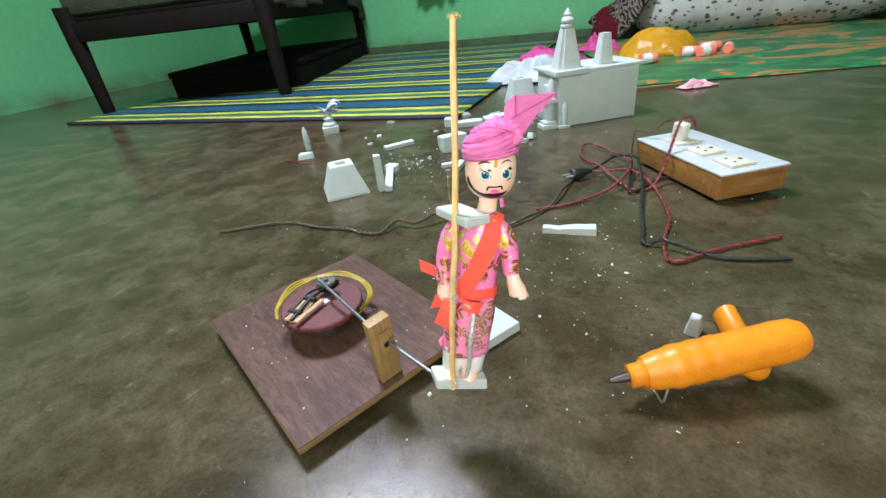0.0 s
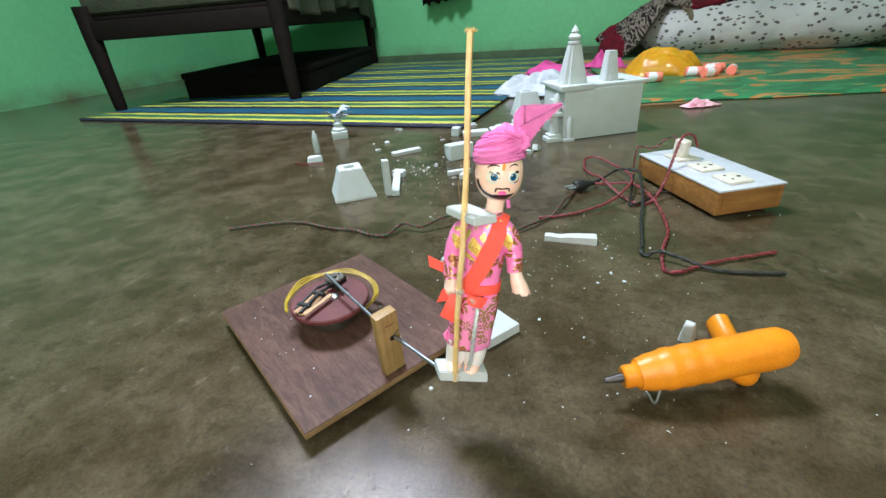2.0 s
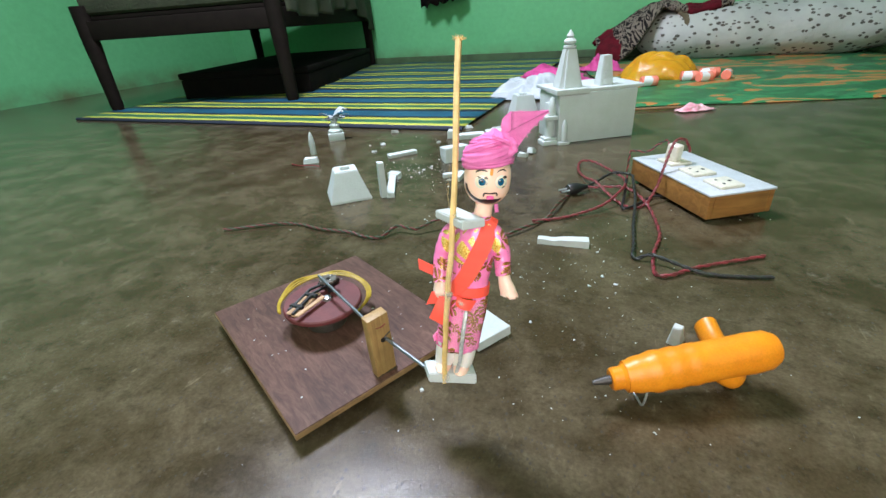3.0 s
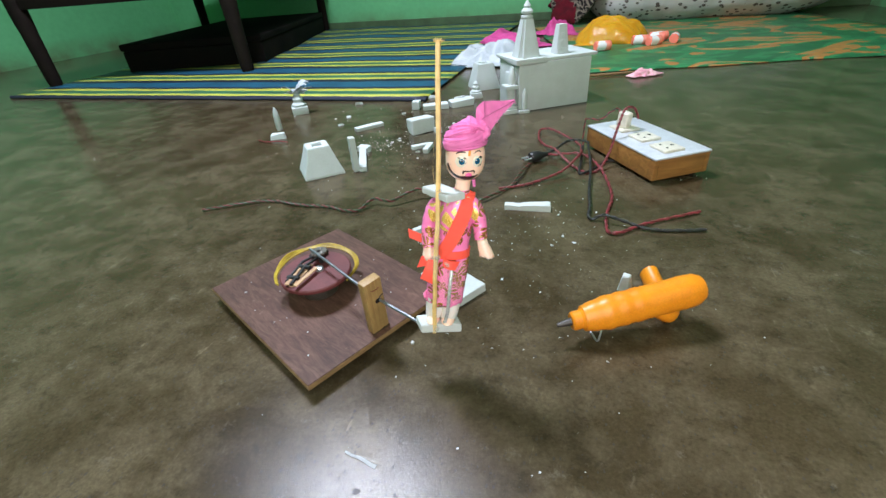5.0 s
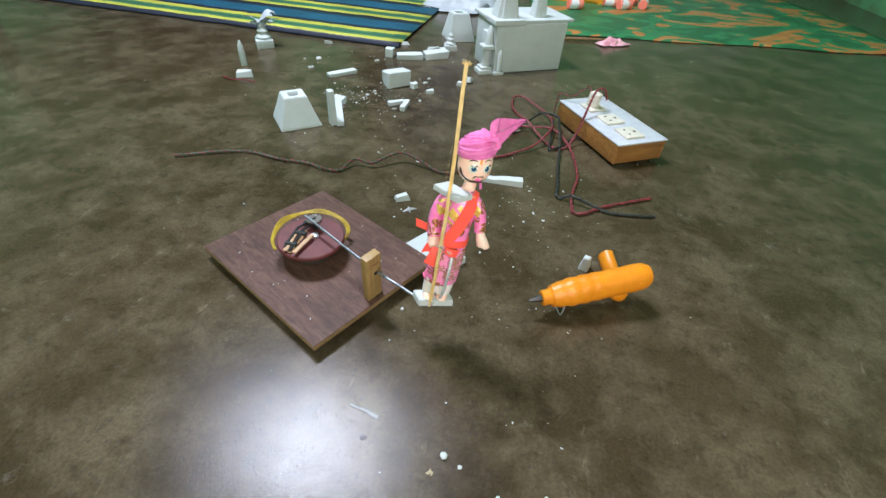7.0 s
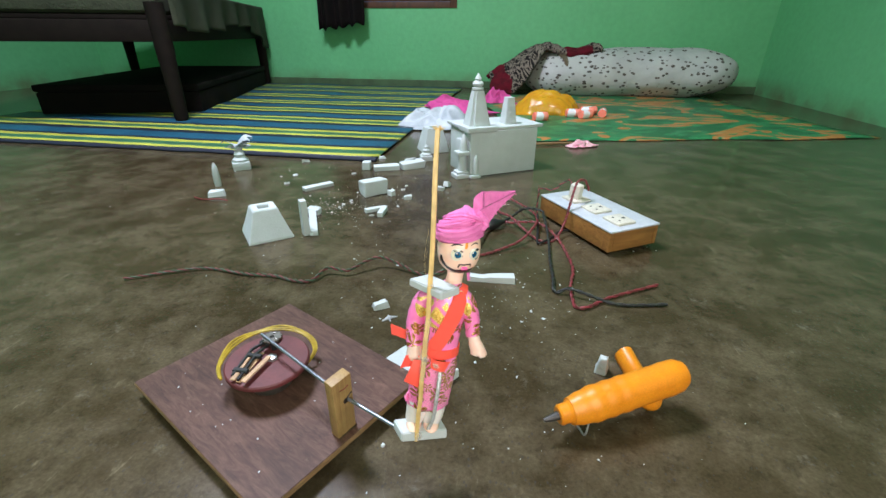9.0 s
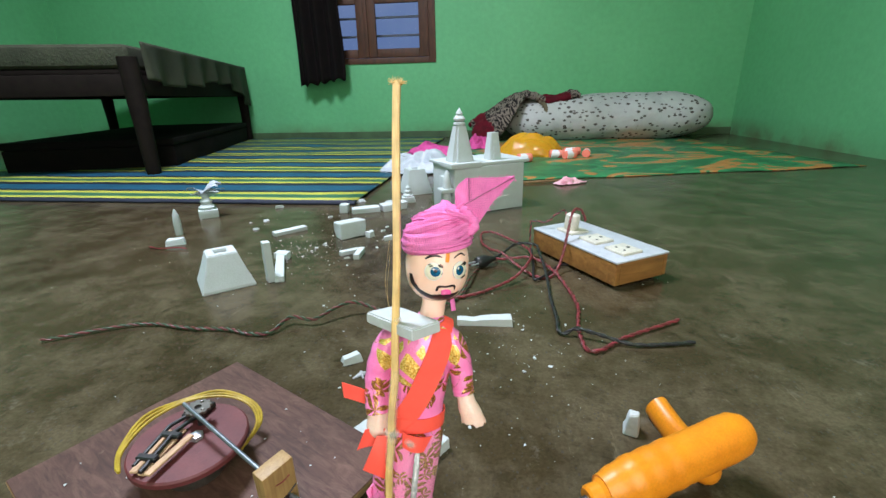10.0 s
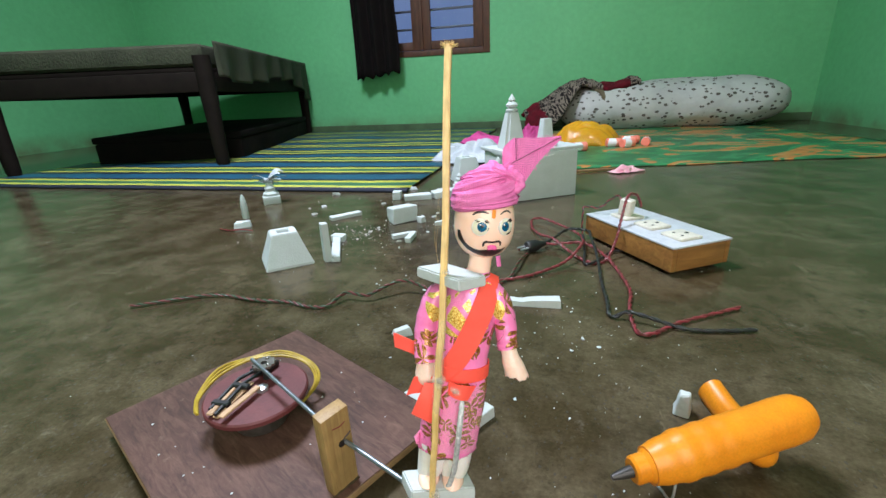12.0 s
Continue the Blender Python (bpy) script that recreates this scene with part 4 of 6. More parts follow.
foam("foam_chunk", "small foam crumb on the bare floor", pose(0.036, 0.466, 0, 0, 0, 35), 0.0042, 0.0034, 0.0026, (0.8, 0.7), seed=21, wear=0.3)
foam("foam_slab", "white foam slab propping up the board corner", pose(0.087, 0.577, 0, 0, 0, 40), 0.052, 0.086, 0.0125, seed=22, wear=0.04)
foam("foam_chunk", "flat white foam scrap on the floor", pose(-0.407, 1.335, 0, 0, 0, 10), 0.045, 0.030, 0.014, (0.8, 0.8), seed=24, wear=0.2)
foam("foam_chunk", "flat white foam scrap on the floor", pose(0.185, 1.64, 0, 0, 0, 4), 0.070, 0.016, 0.008, seed=25)

foam("foam_chunk", "thin ragged white foam scrap on the floor", pose(-0.219, 1.667, 0, 0, 0, 14), 0.030, 0.015, 0.008, (0.7, 0.6), seed=40, wear=0.35)
foam("foam_chunk", "thin ragged white foam scrap on the floor", pose(-0.228, 1.506, 0, 0, 0, 22), 0.017, 0.008, 0.005, (0.7, 0.6), seed=41, wear=0.35)
foam("foam_chunk", "thin ragged white foam scrap on the floor", pose(-0.239, 1.425, 0, 0, 0, 26), 0.019, 0.010, 0.005, (0.7, 0.6), seed=42, wear=0.35)
foam("foam_chunk", "thin ragged white foam scrap on the floor", pose(-0.048, 1.506, 0, 0, 0, 36), 0.016, 0.008, 0.004, (0.7, 0.6), seed=43, wear=0.35)
foam("foam_chunk", "thin ragged white foam scrap on the floor", pose(0.100, 1.327, 0, 0, 0, 22), 0.015, 0.007, 0.004, (0.7, 0.6), seed=44, wear=0.35)
foam("foam_chunk", "thin ragged white foam scrap on the floor", pose(0.112, 1.361, 0, 0, 0, 35), 0.011, 0.005, 0.003, (0.7, 0.6), seed=45, wear=0.35)
foam("foam_chunk", "thin ragged white foam scrap on the floor", pose(0.136, 1.630, 0, 0, 0, -28), 0.045, 0.023, 0.013, (0.7, 0.6), seed=46, wear=0.35)
foam("foam_chunk", "thin ragged white foam scrap on the floor", pose(0.013, 1.138, 0, 0, 0, 3), 0.013, 0.006, 0.004, (0.7, 0.6), seed=47, wear=0.35)
foam("foam_chunk", "thin ragged white foam scrap on the floor", pose(-0.269, 1.498, 0, 0, 0, 36), 0.008, 0.004, 0.002, (0.7, 0.6), seed=48, wear=0.35)
foam("foam_chunk", "thin ragged white foam scrap on the floor", pose(0.040, 1.688, 0, 0, 0, 15), 0.033, 0.017, 0.009, (0.7, 0.6), seed=49, wear=0.35)

foam("foam_chunk", "tiny foam crumb on the bare floor", pose(0.096, 0.250, 0, 0, 0, 0), 0.0045, 0.0032, 0.0023, (0.7, 0.7), seed=60, wear=0.4)
foam("foam_chunk", "tiny foam crumb on the bare floor", pose(0.130, 0.219, 0, 0, 0, 50), 0.0053, 0.0037, 0.0026, (0.7, 0.7), seed=61, wear=0.4)
foam("foam_chunk", "tiny foam crumb on the bare floor", pose(0.179, 0.216, 0, 0, 0, 100), 0.0045, 0.0032, 0.0023, (0.7, 0.7), seed=62, wear=0.4)
foam("foam_chunk", "tiny foam crumb on the bare floor", pose(0.208, 0.265, 0, 0, 0, 150), 0.0030, 0.0021, 0.0015, (0.7, 0.7), seed=63, wear=0.4)
foam("foam_chunk", "tiny foam crumb on the bare floor", pose(0.087, 0.323, 0, 0, 0, 200), 0.0023, 0.0016, 0.0011, (0.7, 0.7), seed=64, wear=0.4)
foam("foam_chunk", "tiny foam crumb on the bare floor", pose(0.160, 0.296, 0, 0, 0, 250), 0.0026, 0.0018, 0.0014, (0.7, 0.7), seed=65, wear=0.4)


def build_spike(at, label):
    bm = bmesh.new()
    lathe(bm, [(0.0, 0), (0.009, 0), (0.0095, 0.03), (0.007, 0.055), (0.002, 0.068), (0, 0.069)], 12)
    return thing("foam_spike", bm, "foam", label, "foam piece", at, "foam offcuts")


def build_pot(at, k, label):
    """A small turned foam finial: foot, waist, bulb and point."""
    bm = bmesh.new()
    box(bm, 0.046 * k, 0.046 * k, 0.022 * k, None, 0.003 * k)
    lathe(bm, [(0.019, 0.022), (0.021, 0.028), (0.013, 0.035), (0.015, 0.043), (0.009, 0.050), (0.010, 0.056), (0.004, 0.064), (0, 0.066)], 18, Matrix.Scale(k, 4))
    return thing("foam_finial", bm, "foam", label, "foam piece", at, "foam offcuts")


build_spike(pose(-0.432, 1.425, 0), "pointed white foam spike standing on the floor")
build_pot(pose(-0.414, 1.605, 0, 0, 0, 20), 1.15, "turned white foam finial with a scrap on top")
build_pot(pose(0.196, 1.645, 0, 0, 0, 5), 0.85, "turned white foam finial beside the tower stump")
bm = bmesh.new()
torn = random.Random(13)
for i in range(10):
    a, l = torn.uniform(-1.0, 1.0) + (math.pi if i % 4 == 0 else 0), torn.uniform(0.024, 0.066)
    lift, w = torn.uniform(-0.014, 0.030), torn.uniform(0.009, 0.017)
    rows = []
    for j in range(8):
        t = j / 7
        c = Vector((l * t * math.cos(a), l * t * math.sin(a) * 0.5, 0.004 + lift * math.sin(t * 2.2) + 0.004 * noise.noise(Vector((t * 4, i, 0)))))
        half = Vector((-math.sin(a), math.cos(a), 0.5 * math.sin(i * 2.0 + t * 3))) * w * (1 - 0.8 * t) * (1 + 0.35 * noise.noise(Vector((t * 7, i, 3))))
        rows.append([c + half, c - half, c - half + Vector((0, 0, 0.0012)), c + half + Vector((0, 0, 0.0012))])
    loft(bm, rows)
flake(bm, 0.012, pose(0, 0, -0.002), torn)
thing("plastic_scrap", bm, "plastic_white", "ragged white plastic scrap on a foam finial", "scrap", pose(-0.414, 1.605, 0.068, 0, 0, 12), smooth=50)

# crumbs in drifts, too many to count
rnd = random.Random(31)
bm = bmesh.new()
drifts = ((-0.085, 1.223, 0.09, 0.05, 190), (-0.06, 1.13, 0.13, 0.09, 90), (0.07, 1.27, 0.12, 0.08, 90), (-0.15, 1.55, 0.35, 0.14, 50), (0.24, 0.72, 0.11, 0.12, 125), (0.20, 0.48, 0.14, 0.10, 55),
          (0.1, 0.95, 0.40, 0.30, 90), (0.05, 0.36, 0.20, 0.14, 12), (-0.30, 1.30, 0.25, 0.25, 36), (0.5, 1.55, 0.35, 0.35, 24), (0.02, 0.44, 0.05, 0.05, 6), (0.15, 1.55, 0.12, 0.08, 60), (-0.1, 2.3, 0.3, 0.4, 12))
for cx, cy, sx, sy, n in drifts:
    for i in range(n):
        x, y = rnd.gauss(cx, sx * 0.6), rnd.gauss(cy, sy * 0.6)
        size = (0.0002 + 0.0007 * rnd.random() ** 2) * (1 + (rnd.random() < 0.09) * 1.8) * (1.0 if y < 0.55 else 1.35 if y < 0.9 else 1.7)
        board = abs((x + 0.09) * 0.7 + (y - 0.556) * 0.7) < 0.125 and abs(-(x + 0.09) * 0.7 + (y - 0.556) * 0.7) < 0.15
        if board:
            continue
        z = 0.016 if cy > 2 else 0.0002
        flake(bm, size, pose(x, y, z, 0, 0, rnd.uniform(0, 360)), rnd)
thing("foam_crumbs", bm, "foam", "scattered white foam crumbs and dust on the floor", "crumbs", kind="stuff", smooth=None)
bm = bmesh.new()
for i in range(26):
    s = rnd.uniform(-0.14, 0.12), rnd.uniform(-0.12, 0.12)
    flake(bm, rnd.uniform(0.0004, 0.0011), pose(-0.090 + (s[0] * 0.72 + s[1] * 0.70) * 0.8, 0.556 + (s[0] * -0.70 + s[1] * 0.72) * 0.8, 0.0222, 0, 0, i * 50), rnd)
thing("foam_crumbs", bm, "foam", "tiny white foam crumbs on the wooden board", "crumbs", kind="stuff", smooth=None)

# flat scraps and marks on the bare floor
bm = bmesh.new()
rows = []
for i in range(15):
    s = i / 14
    w = (0.0010 + 0.0010 * s) * (1 + 0.7 * noise.noise(Vector((s * 14, 0, 1))))
    c = Vector((0.032 * s, -0.017 * s - 0.0006 * math.sin(s * 9), 0.0003 + 0.0003 * abs(math.sin(s * 9))))
    rows.append([c + Vector((0.4 * w, w, 0)), c - Vector((0.4 * w, w, 0)), c + Vector((-0.4 * w, -w, 0.0004)), c + Vector((0.4 * w, w, 0.0004))])
loft(bm, rows)
thing("plastic_strip", bm, "paper", "translucent grey strip stuck to the floor", "scrap", pose(-0.022, 0.325, 0))
bm = bmesh.new()
for a, l in ((0.3, 0.014), (1.7, 0.010), (3.6, 0.012), (5.0, 0.008)):
    tube(bm, [(0, 0, 0.003), (l * math.cos(a), l * math.sin(a), 0.001)], [0.003, 0.0008], 6, flat=0.5)
thing("paper_scrap", bm, "paper", "torn grey scrap of paper on the floor", "scrap", pose(0.047, 0.700, 0), smooth=50)
bm = bmesh.new()
outline = [(0.0036 + 0.0013 * noise.noise(Vector((3 * math.cos(w), 3 * math.sin(w), 2))), w) for w in (2 * math.pi * i / 22 for i in range(22))]
loft(bm, [[Vector((r * f * math.cos(w), 0.8 * r * f * math.sin(w), z)) for r, w in outline] for f, z in ((1.0, 0.0), (0.96, 0.0003), (0.5, 0.0004))])
thing("floor_spot", bm, "stain", "small dark spot of dried paint on the floor", "spot", pose(-0.005, 0.286, 0))
bm = bmesh.new()
for i in range(7):
    flake(bm, rnd.uniform(0.0010, 0.0024), pose(rnd.gauss(0, 0.0022), rnd.gauss(0, 0.0016), 0, 0, 0, rnd.uniform(0, 360)) @ Matrix.Diagonal((1.0, 0.7, 0.35, 1)), rnd)
thing("wood_chips", bm, "chip", "few yellowish wood chips on the floor", "chips", pose(0.064, 0.247, 0), kind="stuff", smooth=None)


# ---------------------------------------------------------------- crank board that carries the puppet
ALONG = math.degrees(math.atan2(0.154, 0.153))
BOARD = pose(-0.070, 0.388, 0, 0, 0, ALONG)


def build_crank():
    c = root("crank_machine", "plywood board with a motor disc, wooden guide post and push rod", "machine", BOARD)
    L, W, top, th = 0.218, 0.267, 0.0215, 0.0075
    bm = bmesh.new()
    box(bm, L, W, th - 0.001, pose(L / 2, W / 2, top - th), 0.0006, 1)
    b = part("board", bm, "ply_edge", c, "reddish brown plywood base board")
    bm = bmesh.new()
    box(bm, L - 0.0012, W - 0.0012, 0.0012, pose(L / 2, W / 2, top - 0.0011), 0.0004, 1)
    part("veneer", bm, "ply", b)
    for x, y in ((0.02, 0.03), (0.02, W - 0.03), (L - 0.05, W - 0.03)):
        bm = bmesh.new()
        box(bm, 0.022, 0.022, top - th, pose(x, y, 0), 0.001)
        part("foot", bm, "ply_edge", c)
    # guide post with its slot
    px, py = 0.108, 0.014
    bm = bmesh.new()
    box(bm, 0.0235, 0.0115, 0.0785, None, 0.0009, 2)
    post = part("guide_post", bm, "post", c, "yellow pine guide post with a drilled hole", at=pose(px, py, top, 4, -3, 0))
    bm = bmesh.new()
    lathe(bm, [(0.0, 0), (0.0030, 0), (0.0030, 0.0008), (0.0, 0.0008)], 14, pose(0.002, -0.00585, 0.0475, 90, 0, 0))
    tube(bm, [(0.002, -0.0060, 0.049), (0.0105, -0.0060, 0.0535)], 0.0006, 6)
    part("hole", bm, "ink", post, smooth=None)
    bm = bmesh.new()
    tube(bm, spline([(-0.004, -0.0059, 0.066), (0.002, -0.0059, 0.0645), (0.007, -0.0059, 0.066)], 4), 0.0005, 5)
    part("red_mark", bm, "red_wire", post)
    bm = bmesh.new()
    rows = []
    for i in range(19):
        t = i / 18
        h = 0.0022 + 0.0016 * noise.noise(Vector((t * 7, 2, 0)))
        d = 0.0016 + 0.0009 * noise.noise(Vector((t * 6, 0, 5)))
        x = -0.0118 + 0.0240 * t
        rows.append([Vector((x, -0.0055, 0.0)), Vector((x, -0.0055 - d, 0.0)), Vector((x, -0.0056 - d * 0.6, h * 0.6)), Vector((x, -0.0055, h))])
    loft(bm, rows)
    part("glue", bm, "old_glue", post, "dark brown glue at the foot", smooth=60)
    # motor and disc
    mx, my = 0.103, 0.138
    bm = bmesh.new()
    lathe(bm, [(0.0, top), (0.024, top), (0.025, top + 0.002), (0.025, top + 0.022), (0.022, top + 0.026), (0.0, top + 0.026)], 36, pose(mx, my, 0))
    part("motor", bm, "can", c, "steel motor can")
    z = top + 0.028
    bm = bmesh.new()
    lathe(bm, [(0.0, z - 0.002), (0.045, z - 0.002), (0.0475, z), (0.0475, z + 0.004), (0.046, z + 0.0055), (0.0, z + 0.0055)], 56, pose(mx, my, 0))
    d = part("disc", bm, "red_disc", c, "maroon painted wooden disc")
    bm = bmesh.new()
    lathe(bm, [(0.0, z + 0.0055), (0.006, z + 0.0055), (0.006, z + 0.009), (0.003, z + 0.010), (0, z + 0.010)], 6, pose(mx + 0.004, my - 0.004, 0))
    part("nut", bm, "steel", d)
    for i, (x, y, a, l) in enumerate(((-0.020, 0.002, 28, 0.050), (-0.026, 0.008, 34, 0.046), (-0.020, -0.012, 20, 0.044))):
        bm = bmesh.new()
        box(bm, l, 0.006, 0.0022, pose(mx + x, my + y, z + 0.006 + 0.0023 * i, 0, 0, a), 0.0005, 1)
        part("splint", bm, "sticks", d, "pale wooden splint")
    bm = bmesh.new()
    for o in (0.0, 0.011):
        tube(bm, [(mx - 0.042, my - 0.010 + o, z + 0.010), (mx - 0.005, my + 0.012 + o, z + 0.0115), (mx + 0.026, my + 0.020 + 0.6 * o, z + 0.0095)], 0.0019, 8)
    for f in (0.15, 0.5, 0.85):
        box(bm, 0.006, 0.018, 0.0045, pose(mx - 0.042 + 0.066 * f, my - 0.004 + 0.030 * f, z + 0.0085, 0, 0, 28), 0.001, 1)
    box(bm, 0.016, 0.013, 0.006, pose(mx + 0.026, my + 0.024, z + 0.0062, 0, 0, 20), 0.0018)
    part("terminal_clip", bm, "black", d, "black terminal clip with two rails")
    # notched steel plate with a hub at the rod's end
    bm = bmesh.new()
    gx, gy, gz = mx + 0.016, my + 0.010, 0.0722
    rim = [(0.0112 if k % 4 < 2 else 0.0098, 2 * math.pi * k / 48) for k in range(48)]
    bore = [(0.0030, 2 * math.pi * k / 48) for k in range(48)]
    ring = lambda pts, h: [Vector((gx + r * math.cos(w), gy + r * math.sin(w), gz + h)) for r, w in pts]
    loft(bm, [ring(bore, -0.0012), ring(rim, -0.0012), ring(rim, 0.0012), ring(bore, 0.0012), ring(bore, -0.0012)], caps=False)
    for w in (0.6, 2.7, 4.8):
        lathe(bm, [(0.0, 0.0012), (0.0016, 0.0012), (0.0016, 0.0026), (0.0, 0.003)], 10, pose(gx + 0.0068 * math.cos(w), gy + 0.0068 * math.sin(w), gz))
    plate = part("crank_plate", bm, "can", c, "notched dark steel crank plate")
    bm = bmesh.new()
    lathe(bm, [(0.0, z + 0.0055), (0.0034, z + 0.0055), (0.0028, gz - 0.0015), (0.0, gz - 0.0015)], 12, pose(gx, gy, 0))
    part("pivot", bm, "black", plate)
    # yellow leads that arch from the disc to the back of the board
    for k in range(3):
        o = 0.0022 * k
        bm = bmesh.new()
        tube(bm, spline([(mx - 0.050, my + 0.012 + o, z + 0.004), (mx - 0.040, my + 0.032 + o, z + 0.006), (mx - 0.012, my + 0.050 + o, z + 0.008 + o), (mx + 0.022, my + 0.050 + o, z + 0.008), (mx + 0.048, my + 0.030 + o, z + 0.006 + o), (mx + 0.058 + o, my + 0.004, z + 0.001), (mx + 0.053 + o, my - 0.014, z - 0.010), (mx + 0.033, my - 0.016, top + 0.004)], 8), 0.0014, 8)
        part("lead", bm, "yellow_wire", c, "yellow insulated lead")
    # push rod through the post to the puppet
    bm = bmesh.new()
    tube(bm, [(mx + 0.010, my + 0.022, 0.0752), (px + 0.002, py, 0.0685), (px + 0.0075, py - 0.074, 0.0665)], 0.0018, 12)
    part("push_rod", bm, "rod", c, "thin zinc push rod")
    return c


crank = build_crank()

# ---------------------------------------------------------------- puppet axes: x to its side, z up its height, -y out of its chest
PU = Vector((0.0728, 0.1309, 0.9887)).normalized()
PN = Vector((-0.1279, -0.9819, 0.1394))
PN = (PN - PU * PN.dot(PU)).normalized()
PR = PU.cross(PN)
PUPPET = Matrix(((PR.x, -PN.x, PU.x, 0.0819), (PR.y, -PN.y, PU.y, 0.4249), (PR.z, -PN.z, PU.z, 0.0680), (0, 0, 0, 1)))
IN_CRANK = BOARD.inverted() @ PUPPET
mm = 0.001


def plate_mesh(corners, top, thick, seed, bevel=0.0009):
    rnd = random.Random(seed)
    bm = bmesh.new()
    rings = []
    for z in (top - thick, top - thick * 0.5, top):
        rings.append([Vector((x + rnd.uniform(-0.4, 0.4), -n + rnd.uniform(-0.4, 0.4), z)) * mm for x, n in corners])
    loft(bm, rings)
    bmesh.ops.bevel(bm, geom=bm.edges[:], offset=bevel, segments=2, affect="EDGES")
    return bm


part("foot_plate", plate_mesh(((-33, -1), (8, -12), (17, 9), (-24, 17)), 6, 10, 1), "foam", crank, "white foam foot plate", at=IN_CRANK)
part("neck_plate", plate_mesh(((-24, 4), (-8, -9), (18, 16), (3, 30)), 151, 6.6, 2), "foam", crank, "white foam neck plate", at=IN_CRANK)
bm = bmesh.new()
line = spline([(-11 * mm, -12 * mm, -5 * mm), (-9 * mm, -23 * mm, 50 * mm), (-7.5 * mm, -24 * mm, 95 * mm), (-6 * mm, -20 * mm, 146 * mm), (-7 * mm, -13 * mm, 272 * mm)], 10)
tube(bm, [p + Vector((0.25 * mm * math.sin(i * 0.8), 0, 0)) for i, p in enumerate(line)], [2.9 * mm + 0.10 * mm * math.sin(i * 1.1) for i in range(len(line))], 4, flat=0.72)
bmesh.ops.bevel(bm, geom=bm.edges[:], offset=0.5 * mm, segments=2, affect='EDGES')
st = part("bamboo_stick", bm, "bamboo", crank, "upright split bamboo stick", at=IN_CRANK, smooth=25)
bm = bmesh.new()
rnd = random.Random(4)
for i in range(80):
    a, out = rnd.uniform(0, 6.28), rnd.uniform(0.3, 3.6)
    base = Vector((-7 + 2.1 * math.cos(a) * rnd.random() ** 0.5, -13 + 1.5 * math.sin(a) * rnd.random() ** 0.5, 270))
    tip = base + Vector((out * math.cos(a), out * math.sin(a), rnd.uniform(1.6, 4.6) - 0.5 * out))
    tube(bm, [p * mm for p in (base, base.lerp(tip, 0.5) + Vector((0, 0, 0.6)), tip)], [0.22 * mm, 0.17 * mm, 0.08 * mm], 4)
part("frayed_fibres", bm, "bamboo", st)
bm = bmesh.new()
for i in range(2):
    tube(bm, spline([(-9 * mm, -16 * mm, (152 + 4 * i) * mm), (-11 * mm - i * mm, -15 * mm, (166 + 5 * i) * mm), (-9.5 * mm, -15 * mm, (188 + 9 * i) * mm)], 5), 0.05 * mm, 4)
part("loose_fibre", bm, "bamboo", st)
for x, n, u, r in ((-6, 20, 151.5, 2.6), (-10, 15, 3, 4.0), (-7.6, 25, 87, 4.4), (2.5, 20, 80, 3.2)):
    bm = bmesh.new()
    for i in range(5):
        lathe(bm, [(0, -0.5 * r * mm), (0.55 * r * mm, -0.35 * r * mm), (0.7 * r * mm, 0), (0.5 * r * mm, 0.4 * r * mm), (0, 0.5 * r * mm)], 10, pose(x * mm + rnd.uniform(-0.5, 0.5) * r * mm, -n * mm, u * mm + rnd.uniform(-0.8, 0.8) * r * mm))
    part("glue_blob", bm, "glue", crank, "clear hot glue blob", at=IN_CRANK, smooth=60)
bm = bmesh.new()
sleeve = [Vector(p) for p in line if 0.066 < p[2] < 0.128]
rings = []
for i, p in enumerate(sleeve):
    thin = 0.84 if i in (0, len(sleeve) - 1) else 1.0
    rings.append([p + Vector(((2.8 * thin * math.cos(w) + 0.4 * noise.noise(Vector((math.cos(w) * 2, i * 0.7, 1)))) * mm, (2.3 * thin * math.sin(w) + 0.4 * noise.noise(Vector((math.sin(w) * 2, i * 0.7, 4)))) * mm, 0)) for w in (2 * math.pi * a / 14 for a in range(14))])
loft(bm, rings)
part("glue_coat", bm, "glue", st, "clear hot glue over the stick", smooth=60)
bm = bmesh.new()
line = spline([(6.5 * mm, -15.5 * mm, 75 * mm), (6.2 * mm, -19 * mm, 67 * mm), (5 * mm, -22 * mm, 50 * mm), (3 * mm, -18 * mm, 25 * mm), (-1 * mm, -12 * mm, 6 * mm)], 12)
rings = []
for i, p in enumerate(line):
    wide = 1.1 + 0.6 * min(1.0, i / 12)
    rings.append([p + Vector((wide * (math.cos(w) + 0.30 * noise.noise(Vector((math.cos(w), i * 0.55, 2)))), 0.62 * wide * (math.sin(w) + 0.5 * noise.noise(Vector((math.sin(w), i * 0.7, 5)))), 0.5 * noise.noise(Vector((i * 0.8, w, 1))))) * mm for w in (2 * math.pi * a / 12 for a in range(12))])
loft(bm, rings)
part("sword", bm, "foil", crank, "crinkled silver foil sword at the puppet's hip", at=IN_CRANK, smooth=25)


